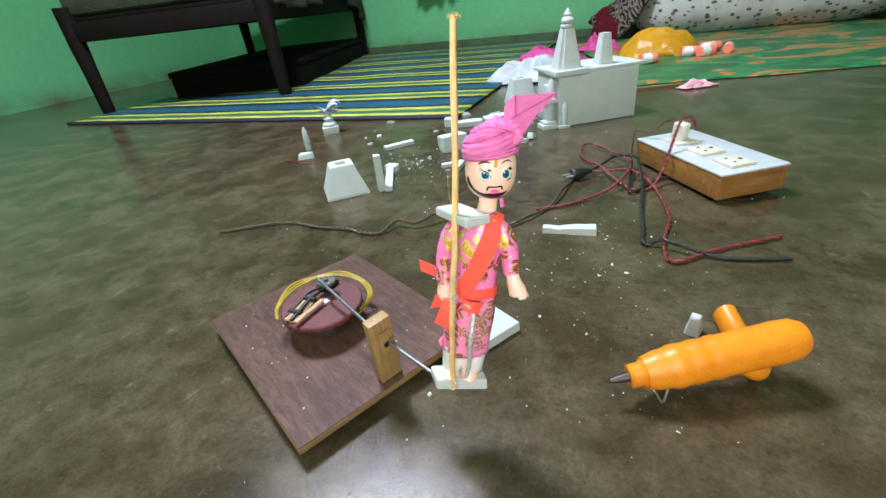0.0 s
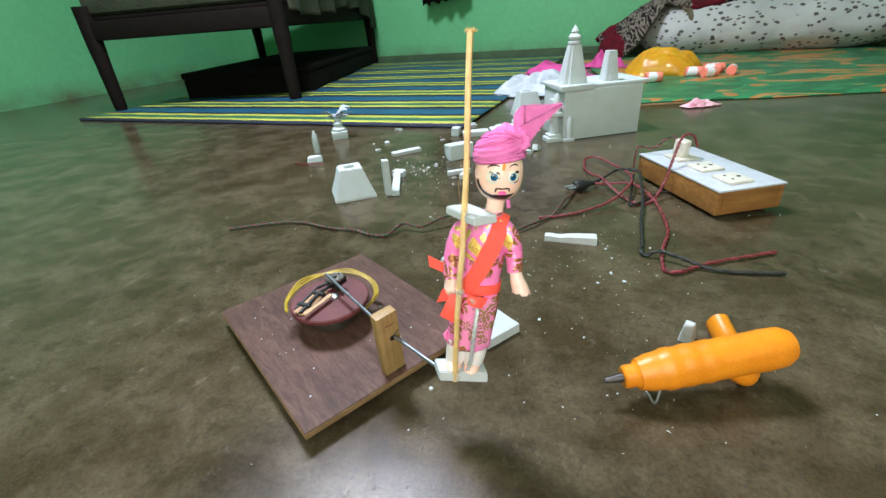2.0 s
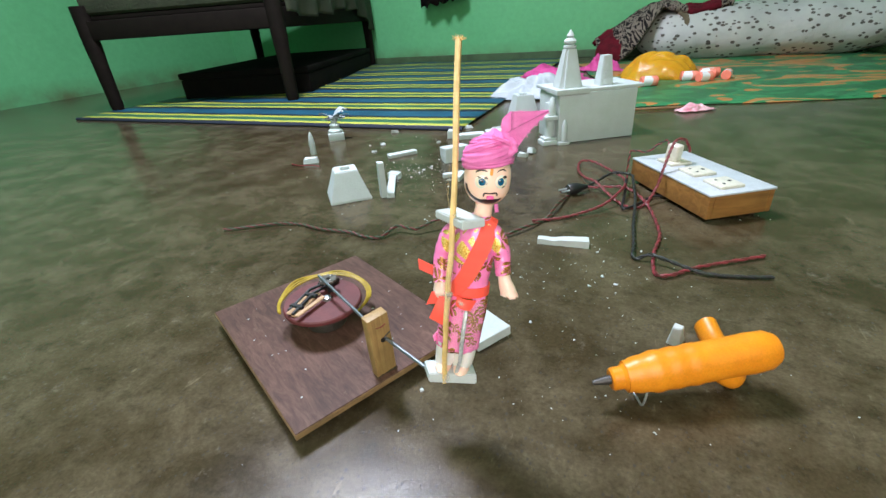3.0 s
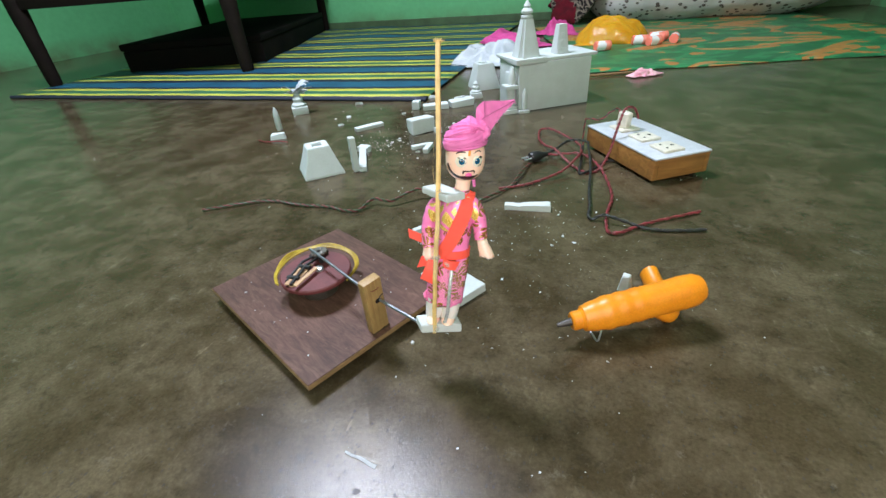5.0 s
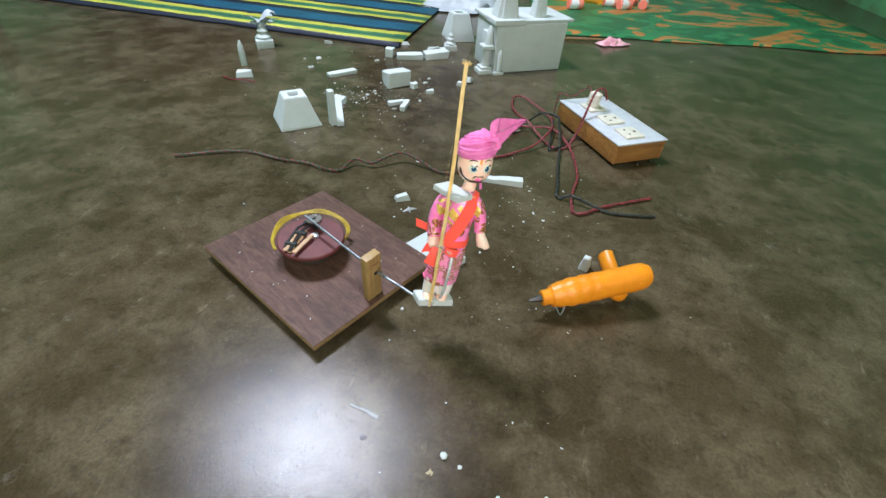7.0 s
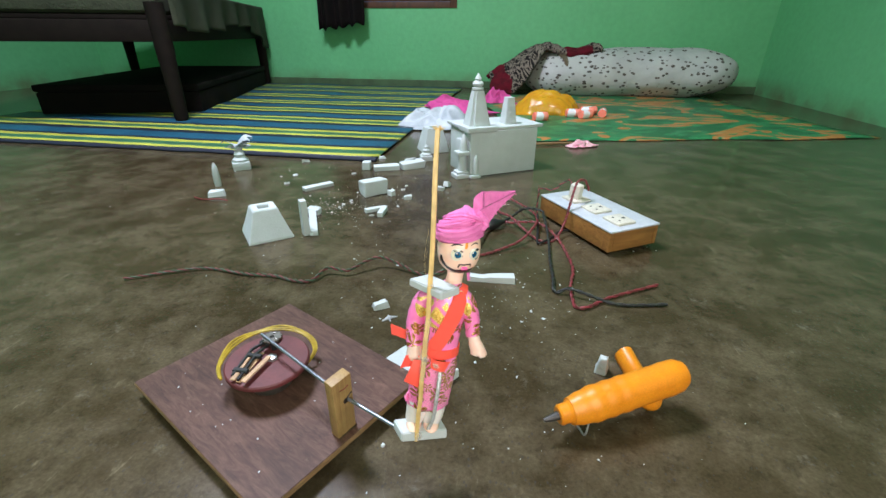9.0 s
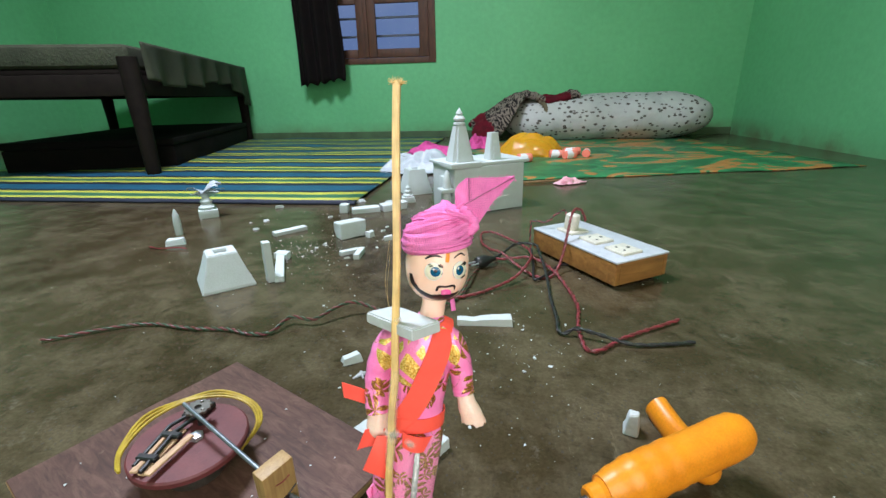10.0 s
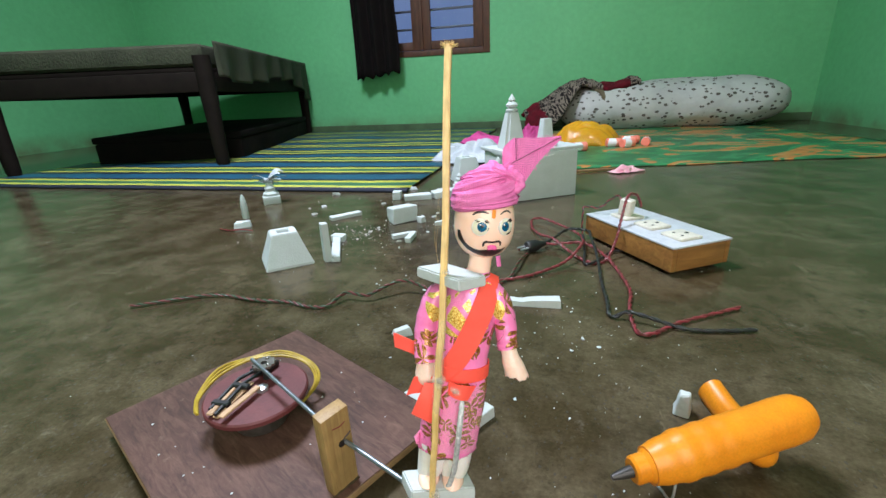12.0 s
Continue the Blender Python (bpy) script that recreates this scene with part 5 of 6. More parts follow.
# ---------------------------------------------------------------- the doll
def build_doll():
    """Moulded doll in a pink printed tunic, orange sash and turban: one mesh."""
    names = ["skin", "print", "gauze", "ribbon", "pale", "hand", "ink", "cream_eye", "iris", "lip", "tilak", "glue", "gauze_fan"]
    S, C, G, R, P, H, K, E, I, L, T_, W, F = range(13)
    bm = bmesh.new()
    ear = lambda c, hw, hd, n=40, sq=2.0: [(c[0] + hw * math.copysign(abs(math.cos(a)) ** (2 / sq), math.cos(a)), c[1] + hd * math.copysign(abs(math.sin(a)) ** (2 / sq), math.sin(a))) for a in (2 * math.pi * i / n for i in range(n))]

    # trunk: height, centre x, half width, half depth
    TR = [(27, -3, 17.0, 12.0), (30, -2.8, 18.6, 13.4), (45, -1.0, 19.0, 13.8), (60, 0.8, 19.6, 14.2), (74, 2.6, 19.0, 14.4), (84, 4.0, 16.8, 13.4), (95, 5.2, 16.2, 13.0), (110, 6.4, 17.4, 13.6), (124, 7.6, 19.0, 13.2), (134, 9.0, 18.2, 11.6), (141, 10.6, 14.0, 9.4), (146, 12.0, 8.8, 7.6), (149, 12.6, 7.4, 6.8)]

    def trunk(u):
        for a, b in zip(TR, TR[1:]):
            if a[0] <= u <= b[0]:
                t = (u - a[0]) / (b[0] - a[0])
                return [a[i] + (b[i] - a[i]) * t for i in (1, 2, 3)]
        return TR[-1][1:]

    rings = []
    for i in range(42):
        u = 27 + (149 - 27) * i / 41
        c, hw, hd = trunk(u)
        wav = 1.0 + (0.05 * math.sin(u * 0.9) * max(0, (50 - u) / 50))
        ring = []
        for j, (x, y) in enumerate(ear((c, 0), hw, hd, 44, 2.2)):
            a = 2 * math.pi * j / 44
            k = wav + 0.035 * math.sin(a * 7 + u * 0.08) * max(0.0, min(1.0, (72 - u) / 45)) + 0.012 * noise.noise(Vector((x * 0.14, y * 0.14, u * 0.1)))
            ring.append(Vector((c + (x - c) * k, y * k, u + (0.9 * math.sin(a * 11) + 1.8 * noise.noise(Vector((2.5 * math.cos(a), 2.5 * math.sin(a), 4))) if i == 0 else 0))) * mm)
        rings.append(ring)
    loft(bm, rings, C)

    # legs, feet and sleeves
    for x0, x1 in ((-11.5, -14), (5.5, 2.0)):
        loft(bm, [[Vector((x0 + (x1 - x0) * t + px, py - 1, u)) * mm for px, py in ear((0, 0), r, r * 1.05, 24)] for u, r, t in ((34, 9.2, 0), (24, 9.3, 0.3), (16, 9.0, 0.6), (12, 8.6, 0.8), (9.5, 8.0, 1))], P)
        loft(bm, [[Vector((x1 + px * k, -4 + py * k2, u)) * mm for px, py in ear((0, 0), 7.2, 11.5, 24)] for u, k, k2 in ((5.6, 0.9, 0.9), (7, 1, 1), (10, 0.9, 0.85), (13, 0.6, 0.5))], S)
    for path, radii, m in (
        ([(-6, 1, 136), (-12, 0, 130), (-16.5, -1, 115), (-17.5, -4, 100), (-16.5, -7, 91)], (6.5, 7.8, 7.8, 7.2, 7.0), C),
        ([(21, 1, 137), (26, 0, 131), (30.5, -1, 118), (32, -3, 107), (33, -4, 102)], (6.2, 7.2, 7.0, 6.4, 6.2), C),
    ):
        line = spline([Vector(p) * mm for p in path], 6)
        fine = []
        for i in range(len(line)):
            t = i / (len(line) - 1) * (len(radii) - 1)
            a = min(int(t), len(radii) - 2)
            fine.append((radii[a] + (radii[a + 1] - radii[a]) * (t - a)) * mm * (1 + 0.03 * math.sin(i * 1.9)))
        tube(bm, line, fine, 20, m)
    for path, radii in (
        ([(-16.5, -6.5, 94.5), (-16.4, -8, 88), (-16.0, -9, 82), (-15.2, -9.5, 77)], (5.4, 6.6, 7.0, 4.6)),
        ([(32.6, -3.6, 104), (34.6, -5, 98), (37.2, -6, 91), (39.2, -6.5, 86)], (4.6, 5.4, 6.8, 7.4)),
    ):
        line = spline([Vector(p) for p in path], 6)
        rings = []
        for i, p in enumerate(line):
            t = i / (len(line) - 1) * (len(radii) - 1)
            a = min(int(t), len(radii) - 2)
            r = radii[a] + (radii[a + 1] - radii[a]) * (t - a)
            ring = []
            for j in range(22):
                w = 2 * math.pi * j / 22
                lump = 1 + 0.07 * noise.noise(Vector((2 * math.cos(w), 2 * math.sin(w), i * 0.25)))
                cut = 3.2 * noise.noise(Vector((3.0 * math.cos(w), 3.0 * math.sin(w), 6))) - 0.8 if i == len(line) - 1 else 0.0
                ring.append((p + Vector((r * lump * math.cos(w), 0.66 * r * lump * math.sin(w), cut))) * mm)
            rings.append(ring)
        loft(bm, rings, H)
    # head on a neck, turned a little to one side
    yaw = radians(17)
    HC = Vector((15.4, 0.5, 178))

    def face(x, u, lift=0.0):
        """A point on the head for sideways and upward offsets from its middle."""
        a, b = x / 17.6, (u - 178) / (20.5 if u < 178 else 22)
        d = 17.2 * math.sqrt(max(0.004, max(0.02, 1 - abs(b) ** 2.4) ** (2 / 2.2) - a * a)) + lift
        p = Vector((x, -d, u - 178))
        return HC + Vector((p.x * math.cos(yaw) - p.y * math.sin(yaw), p.x * math.sin(yaw) + p.y * math.cos(yaw), p.z))

    rings = []
    for i in range(25):
        b = -1 + 2 * i / 24
        b = math.copysign(abs(b) ** 0.75, b)
        w = max(0.02, 1 - abs(b) ** 2.4) ** (1 / 2.2)
        rings.append([(HC + Vector((17.6 * w * math.cos(a), 17.2 * w * math.sin(a), b * (20.5 if b < 0 else 22)))) * mm for a in (2 * math.pi * j / 40 for j in range(40))])
    loft(bm, rings, S)
    loft(bm, [[Vector((12.8 + (u - 146) * 0.14 + px, py + 0.5, u)) * mm for px, py in ear((0, 0), r, r, 24)] for u, r in ((145, 8.0), (149, 7.0), (156, 6.8), (163, 8.0))], S)

    # face
    def disc(x, u, r, lift, m, dome=0.4):
        c, e = face(x, u, lift), face(x + 0.6, u, lift) - face(x - 0.6, u, lift)
        f = face(x, u + 0.6, lift) - face(x, u - 0.6, lift)
        e.normalize(), f.normalize()
        nrm = e.cross(f).normalized()
        rings = [[(c + e * math.cos(a) * r * k + f * math.sin(a) * r * k + nrm * h) * mm for a in (2 * math.pi * j / 24 for j in range(24))] for k, h in ((1.0, -1.2), (1.0, 0.2), (0.9, dome * 0.6 + 0.2), (0.5, dome + 0.2), (0.02, dome + 0.3))]
        loft(bm, rings, m)

    def brush(pts, width, m, ragged=0.0):
        """A painted stroke that lies on the head; width is half of it, one for each point given."""
        rows = []
        width = width if isinstance(width, (list, tuple)) else [width] * len(pts)
        line = spline([Vector((x, u, w)) for (x, u), w in zip(pts, width)], 7)
        for i, p in enumerate(line):
            d = line[min(i + 1, len(line) - 1)] - line[max(i - 1, 0)]
            n = Vector((-d.y, d.x, 0)).normalized()
            w = max(0.12, p.z) * (1 + ragged * noise.noise(Vector((i * 0.9, p.x, p.y))))
            a, b = p + n * w, p - n * w
            rows.append([face(a.x, a.y, -0.25) * mm, face(a.x, a.y, 0.18) * mm, face(p.x, p.y, 0.34) * mm, face(b.x, b.y, 0.18) * mm, face(b.x, b.y, -0.25) * mm])
        loft(bm, rows, m)

    for x, gaze in ((-7.2, 0.7), (7.4, -0.5)):
        disc(x, 178.0, 4.85, 0.15, P, 0.25)
        disc(x, 178.0, 4.4, 0.3, E, 0.6)
        disc(x + gaze, 178.1, 3.15, 0.6, P, 0.45)
        disc(x + gaze, 178.2, 2.85, 0.75, I, 0.45)
        disc(x + gaze, 178.4, 1.2, 1.1, K, 0.2)
        # white dot painted on as the glint of the eye
        disc(x + gaze - 1.0, 179.5, 0.55, 1.25, P, 0.2)
    brush([(-11.0, 184.4), (-8.6, 186.0), (-5.8, 186.3), (-2.8, 185.6)], (0.25, 0.55, 0.62, 0.25), K, 0.4)
    brush([(3.8, 184.9), (6.4, 186.4), (9.0, 186.6), (11.2, 185.2)], (0.25, 0.45, 0.5, 0.22), K, 0.4)
    spline3 = lambda pts: [tuple(v) for v in spline([Vector((x, u, l)) for x, u, l in pts], 5)]
    stroke = lambda pts, r, m, flat=0.45: tube(bm, [face(*p) * mm for p in spline3(pts)], r * mm, 7, m, flat)
    # what is left of the stuck-on lashes
    for dx, du, ex, eu, r in ((1.8, 3.2, 4.2, 3.5, 0.24), (2.2, 2.8, 4.4, 2.7, 0.30), (1.8, 3.4, 3.4, 4.2, 0.18), (-2.2, 2.9, -0.6, 3.3, 0.42), (-3.0, 3.6, -1.6, 4.1, 0.24), (3.6, -1.6, 4.2, -0.2, 0.22)):
        stroke([(-7.2 + dx, 178 + du, 1.15), (-7.2 + (dx + ex) / 2, 178 + (du + eu) / 2 + 0.1, 1.3), (-7.2 + ex, 178 + eu, 1.1)], r, K)
    for dx, du, ex, eu, r in ((1.3, 3.4, 3.2, 4.2, 0.6), (2.0, 2.7, 3.9, 3.4, 0.6), (0.2, 3.0, 1.6, 3.4, 0.3), (0.6, -4.1, 3.2, -2.9, 0.5), (3.2, -2.6, 4.1, -0.6, 0.28)):
        stroke([(7.4 + dx, 178 + du, 1.15), (7.4 + (dx + ex) / 2, 178 + (du + eu) / 2, 1.3), (7.4 + ex, 178 + eu, 1.1)], r, K)
    brush([(-0.3, 182.9), (0.0, 185.0), (0.3, 187.6)], (0.95, 1.1, 1.0), T_, 0.1)
    brush([(-4.9, 166.9), (-4.7, 168.8), (-3.6, 169.7), (0, 169.5), (3.6, 169.8), (4.9, 169.0), (5.2, 167.2)], (0.4, 0.65, 0.65, 0.5, 0.65, 0.65, 0.4), K, 0.25)
    stroke([(-2.2, 166.3, 0.2), (-0.8, 166.6, 0.5), (0.8, 166.6, 0.5), (2.2, 166.3, 0.2)], 1.8, L, 0.6)
    brush([(-16.6, 175), (-15.4, 170.0), (-12.2, 165.8), (-7.5, 163.2), (-3.5, 162.6), (0, 162.5), (3.5, 162.7), (7.0, 163.9), (9.2, 165.3)], (0.45, 0.8, 0.95, 1.4, 2.2, 2.6, 2.2, 1.1, 0.4), K, 0.15)

    # turban: a gathered crown under wrapped bands, with a knot and a loose fan
    PR_ = [(186.5, 16.6), (187.5, 18.2), (190, 18.8), (194, 18.9), (198, 18.4), (201, 17.2), (204, 15.4), (207, 12.6), (209.6, 8.8), (211.4, 4.8), (212.2, 1.0)]
    KNOT = Vector((11.5, -7.0, 26.0))

    def crown(a, u, out=0.0):
        """A point of the turban at an angle and height, pushed out by a little."""
        for (u0, r0), (u1, r1) in zip(PR_, PR_[1:]):
            if u0 <= u <= u1 + 1e-6:
                rad = r0 + (r1 - r0) * (u - u0) / (u1 - u0)
        top = max(0.0, min(1.0, (u - 199) / 3))
        k = (rad + out) * 0.97
        return Vector((1.0 * top + k * math.cos(a), k * math.sin(a), u - 178 + 0.5 * out * top + 2.4 * math.cos(a + 0.25) * (1 - 0.7 * top) + 1.3 * math.sin(a + 2.4) * top))

    rings = []
    for i in range(64):
        u = 186.5 + 25.7 * i / 63
        ring = []
        for j in range(110):
            a = 2 * math.pi * j / 110
            p = crown(a, u)
            d = p - KNOT
            turn = math.atan2(d.z, d.x)
            near = math.exp(-d.length / 15)
            gather = 1.5 * near * (1 - 1.6 * abs(math.sin(6.5 * turn + 0.08 * d.length + 1.5 * noise.noise(p * 0.12))))
            fold = gather + 0.7 * noise.noise(Vector((3 * math.cos(a), 3 * math.sin(a), u * 0.30))) + 0.3 * noise.noise(Vector((9 * math.cos(a), 9 * math.sin(a), u * 0.9)))
            ring.append((HC + crown(a, u, fold)) * mm)
        rings.append(ring)
    loft(bm, rings, G)

    def wrap(mids, lift, seed):
        """A folded band of cloth round the turban; mids are (angle, height, half width)."""
        rows = []
        for i, p in enumerate(spline([Vector(m) for m in mids], 14)):
            row = []
            for j in range(9):
                v = j / 4 - 1
                ripple = 0.7 * noise.noise(Vector((p.x * 2.2, v * 2.5, seed))) + 0.42 * (1 - 2 * abs(math.sin(3.3 * v + 1.3 * math.sin(p.x * 1.3 + seed))))
                ragged = p.z * (1 + 0.12 * noise.noise(Vector((p.x * 2.5, seed, 3 * v))))
                row.append((HC + crown(p.x, max(186.6, min(212.0, p.y + v * ragged)), 1.35 * lift * (1 - 0.3 * v ** 4) + ripple)) * mm)
            inner = [(HC + crown(p.x, max(186.6, min(212.0, p.y + (j / 4 - 1) * p.z * 0.94)), -0.5)) * mm for j in range(8, -1, -1)]
            rows.append(row + inner)
        loft(bm, rows, G)

    wrap([(0.3 + 0.6 * i, 189.4 + 0.9 * math.sin(0.7 * i), 2.5) for i in range(11)], 0.7, 1)
    wrap([(1.9, 196.0, 3.0), (2.6, 194.6, 4.0), (3.4, 193.6, 4.4), (4.2, 193.8, 4.5), (5.0, 195.2, 4.4), (5.7, 197.6, 3.6), (6.4, 199.6, 2.2)], 1.3, 2)
    wrap([(2.6, 198.6, 1.8), (3.4, 200.0, 2.6), (4.2, 201.6, 2.5), (4.9, 203.0, 1.7), (5.3, 203.4, 1.0)], 1.2, 3)
    wrap([(3.0, 204.6, 1.2), (3.7, 206.2, 2.0), (4.5, 206.4, 2.2), (5.2, 204.4, 1.6)], 0.9, 4)
    wrap([(4.9, 207.4, 1.2), (5.4, 204.4, 1.8), (5.8, 201.4, 2.0), (6.2, 198.8, 1.4)], 1.7, 5)
    tube(bm, spline([Vector(p) * mm for p in ((27, -9.5, 197.5), (33, -8.5, 199.5), (33.5, -7.5, 203.5), (29, -6.5, 208), (26, -5, 211.5))], 6), [(2.6 + 0.8 * math.sin(math.pi * i / 24) + 0.4 * math.sin(i * 1.7)) * mm for i in range(25)], 12, G, 0.8)

    def sheet(edge, other, m, seed):
        """A single layer of cloth between two edges, with its thickness."""
        a, b = spline(edge, 6), spline(other, 6)
        sides = []
        for thick in (0.0, 0.35):
            rows = []
            for i, (p, q) in enumerate(zip(a, b)):
                row = []
                for j in range(11):
                    v = p.lerp(q, j / 10)
                    ease = math.sin(math.pi * j / 10)
                    v.y += thick + 1.1 * ease * noise.noise(Vector((v.x * 0.16, v.z * 0.16, seed))) + 0.5 * math.sin(0.55 * v.x + 0.3 * v.z + seed)
                    row.append(v * mm)
                rows.append(row)
            sides.append(rows)
            loft(bm, rows, m, caps=False, closed=False)
        rim = lambda rows: rows[0] + [r[-1] for r in rows[1:-1]] + rows[-1][::-1] + [r[0] for r in rows[-2:0:-1]]
        loft(bm, [rim(sides[0]), rim(sides[1])], m, caps=False)

    FOLD = [(26.5, -7, 211), (33, -6.6, 214.8), (44, -4.6, 221), (55.5, -2.2, 227.3)]
    LOW = [(36, -7.4, 200.5), (38.6, -7, 205.5), (45, -5, 215), (55.9, -2.2, 226.6)]
    sheet(FOLD, LOW, F, 2)
    sheet([(30.2, -3.6, 226.2), (38, -2.8, 226.5), (47, -2.2, 227.0), (55.6, -2, 227.9)], [(31.2, -5.2, 213.6), (38, -4.8, 217.6), (47, -3.4, 222.6), (55.4, -2.1, 227.2)], F, 5)
    sheet([(24.4, -4.5, 211), (23.8, -3.6, 216.5), (24.6, -3.2, 221.4), (29.4, -3.6, 226.2)], [(31.8, -6.2, 212.8), (31.4, -5.7, 217), (31.1, -5.1, 221.5), (30.6, -4.4, 226.4)], G, 8)
    for i in range(10):
        c = Vector((31.3, -6.7, 214.6)).lerp(Vector((30.6, -5.3, 225.4)), i / 9)
        tube(bm, [c * mm, (c + Vector((0.15, 0, 0.75))) * mm], 0.2 * mm, 5, K)
        tube(bm, [(c + Vector((1.0, 0.1, 0.3))) * mm, (c + Vector((1.1, 0.1, 0.9))) * mm], 0.13 * mm, 5, K)
    tube(bm, [(p + Vector((0, -0.5, 0.15 * math.sin(i * 1.2)))) * mm for i, p in enumerate(spline(FOLD, 6)[3:])], 0.15 * mm, 5, K)
    tube(bm, [Vector(p) * mm for p in ((44.5, -5, 215.6), (48, -5, 217), (52.5, -4.5, 218))], 0.09 * mm, 4, P)
    rnd = random.Random(2)
    low = spline(LOW, 30)
    for i in range(44):
        if i < 26:
            p, d = low[rnd.randint(45, 89)], Vector((rnd.uniform(0.3, 1.4), rnd.uniform(-0.5, 0.5), rnd.uniform(-1.3, -0.4)))
        else:
            p, d = Vector((34, -3.2, 226.3)).lerp(Vector((55.6, -2, 227.9)), rnd.random()), Vector((rnd.uniform(-0.3, 1.0), rnd.uniform(-0.5, 0.5), rnd.uniform(0.3, 1.2)))
        tube(bm, [p * mm, (p + d) * mm], 0.13 * mm, 4, G)
    # cloth tag under the chin
    tube(bm, [Vector((24, -7, 160)) * mm, Vector((25, -8, 154)) * mm], 1.8 * mm, 8, G, 0.4)

    # sash over the shoulder and round the waist
    def band(u, ang, lift):
        c, hw, hd = trunk(u)
        return Vector((c + (hw + lift) * math.cos(ang), -(hd + lift) * math.sin(ang), u))

    def ribbon(mids, width, lift=1.0):
        """A strip with thickness that lies on the trunk; mids are (height, angle)."""
        low, high, low2, high2 = [], [], [], []
        pts = spline([Vector((u, a, 0)) for u, a in mids], 10)
        for i, p in enumerate(pts):
            q, o = pts[min(i + 1, len(pts) - 1)], pts[max(i - 1, 0)]
            d = Vector((q.x - o.x, (q.y - o.y) * -16, 0)).normalized()
            du, da = -d.y * width / 2, d.x * width / 2 / -16
            for row, sgn, h in ((low, -1, lift), (high, 1, lift), (low2, -1, lift + 0.7), (high2, 1, lift + 0.7)):
                row.append(band(p.x + sgn * du, p.y + sgn * da, h) * mm)
        loft(bm, list(zip(low, high, high2, low2)), R)

    ribbon([(143, 0.93), (138, 1.00), (130, 1.09), (122, 1.20), (106, 1.50), (94, 1.85), (86, 2.25)], 12.5, 0.8)
    ribbon([(86.5, a) for a in (0.0, 0.6, 1.2, 1.8, 2.4, 3.1, 3.9, 4.7, 5.5, 6.28)], 8.5, 0.5)
    def strip_back(pts, w):
        line = spline([Vector(p) for p in pts], 6)
        rows = []
        for i, p in enumerate(line):
            d = (line[min(i + 1, len(line) - 1)] - line[max(i - 1, 0)]).normalized()
            out = (p - Vector((10, 0, 128))).normalized()
            side = d.cross(out).normalized() * w
            rows.append([(p + side) * mm, (p - side) * mm, (p - side + out * 0.7) * mm, (p + side + out * 0.7) * mm])
        loft(bm, rows, R)

    strip_back([(19.2, -6.5, 141.5), (19.8, -4.5, 144.8), (20, -1.5, 146.4), (19.4, 2, 147), (15, 10, 140), (11, 13, 128)], 6.2)

    tube(bm, [Vector(p) * mm for p in ((-20, -4, 41), (-22.5, -5, 37), (-21.5, -6, 33))], [1.2 * mm, 2.0 * mm, 1.3 * mm], 9, C, 0.6)
    # clear crinkled film over the front of the skirt
    film = []
    for i in range(19):
        u = 33 + 46 * i / 18
        row = []
        for j in range(19):
            a = 0.55 + 1.35 * j / 18
            edge = 1.0 if 0 < i < 18 and 0 < j < 18 else 0.2
            row.append(band(u + 1.2 * noise.noise(Vector((j * 0.5, i * 0.3, 5))), a, 1.4 + edge * (1.0 + 2.2 * noise.noise(Vector((i * 0.33, j * 0.42, 8))))) * mm)
        film.append(row)
    loft(bm, film, W, caps=False, closed=False)

    def tail(corners, bow=1.2):
        """A flat loose ribbon end with a little sag."""
        a, b, c, d = [Vector(p) for p in corners]
        rows = []
        for i in range(9):
            s = i / 8
            w = Vector((0, bow * math.sin(s * math.pi), 0))
            rows.append((a.lerp(b, s) + w, d.lerp(c, s) + w))
        loft(bm, [[p * mm, q * mm, (q + Vector((0, 0.7, 0))) * mm, (p + Vector((0, 0.7, 0))) * mm] for p, q in rows], R)

    tail(((-12, 1, 94), (-38, -3, 107.5), (-37, -3, 98), (-14, 1, 86)))
    tail(((-12, -13, 84.5), (-23.5, -13, 83.5), (-28, -14, 71.5), (-17, -14, 74)))
    tail(((-16.5, -16.5, 82), (-24, -19, 62.5), (-11.5, -20, 57.5), (-7, -17, 82.5)), -1.2)
    tail(((-2, -17, 84.5), (14.5, -18, 83), (10, -18.5, 73.5), (-2, -18, 76.5)), -2.6)
    return thing("doll", bm, names, "plastic doll in pink printed tunic, orange sash and pink turban", "doll", PUPPET, smooth=50)


build_doll()


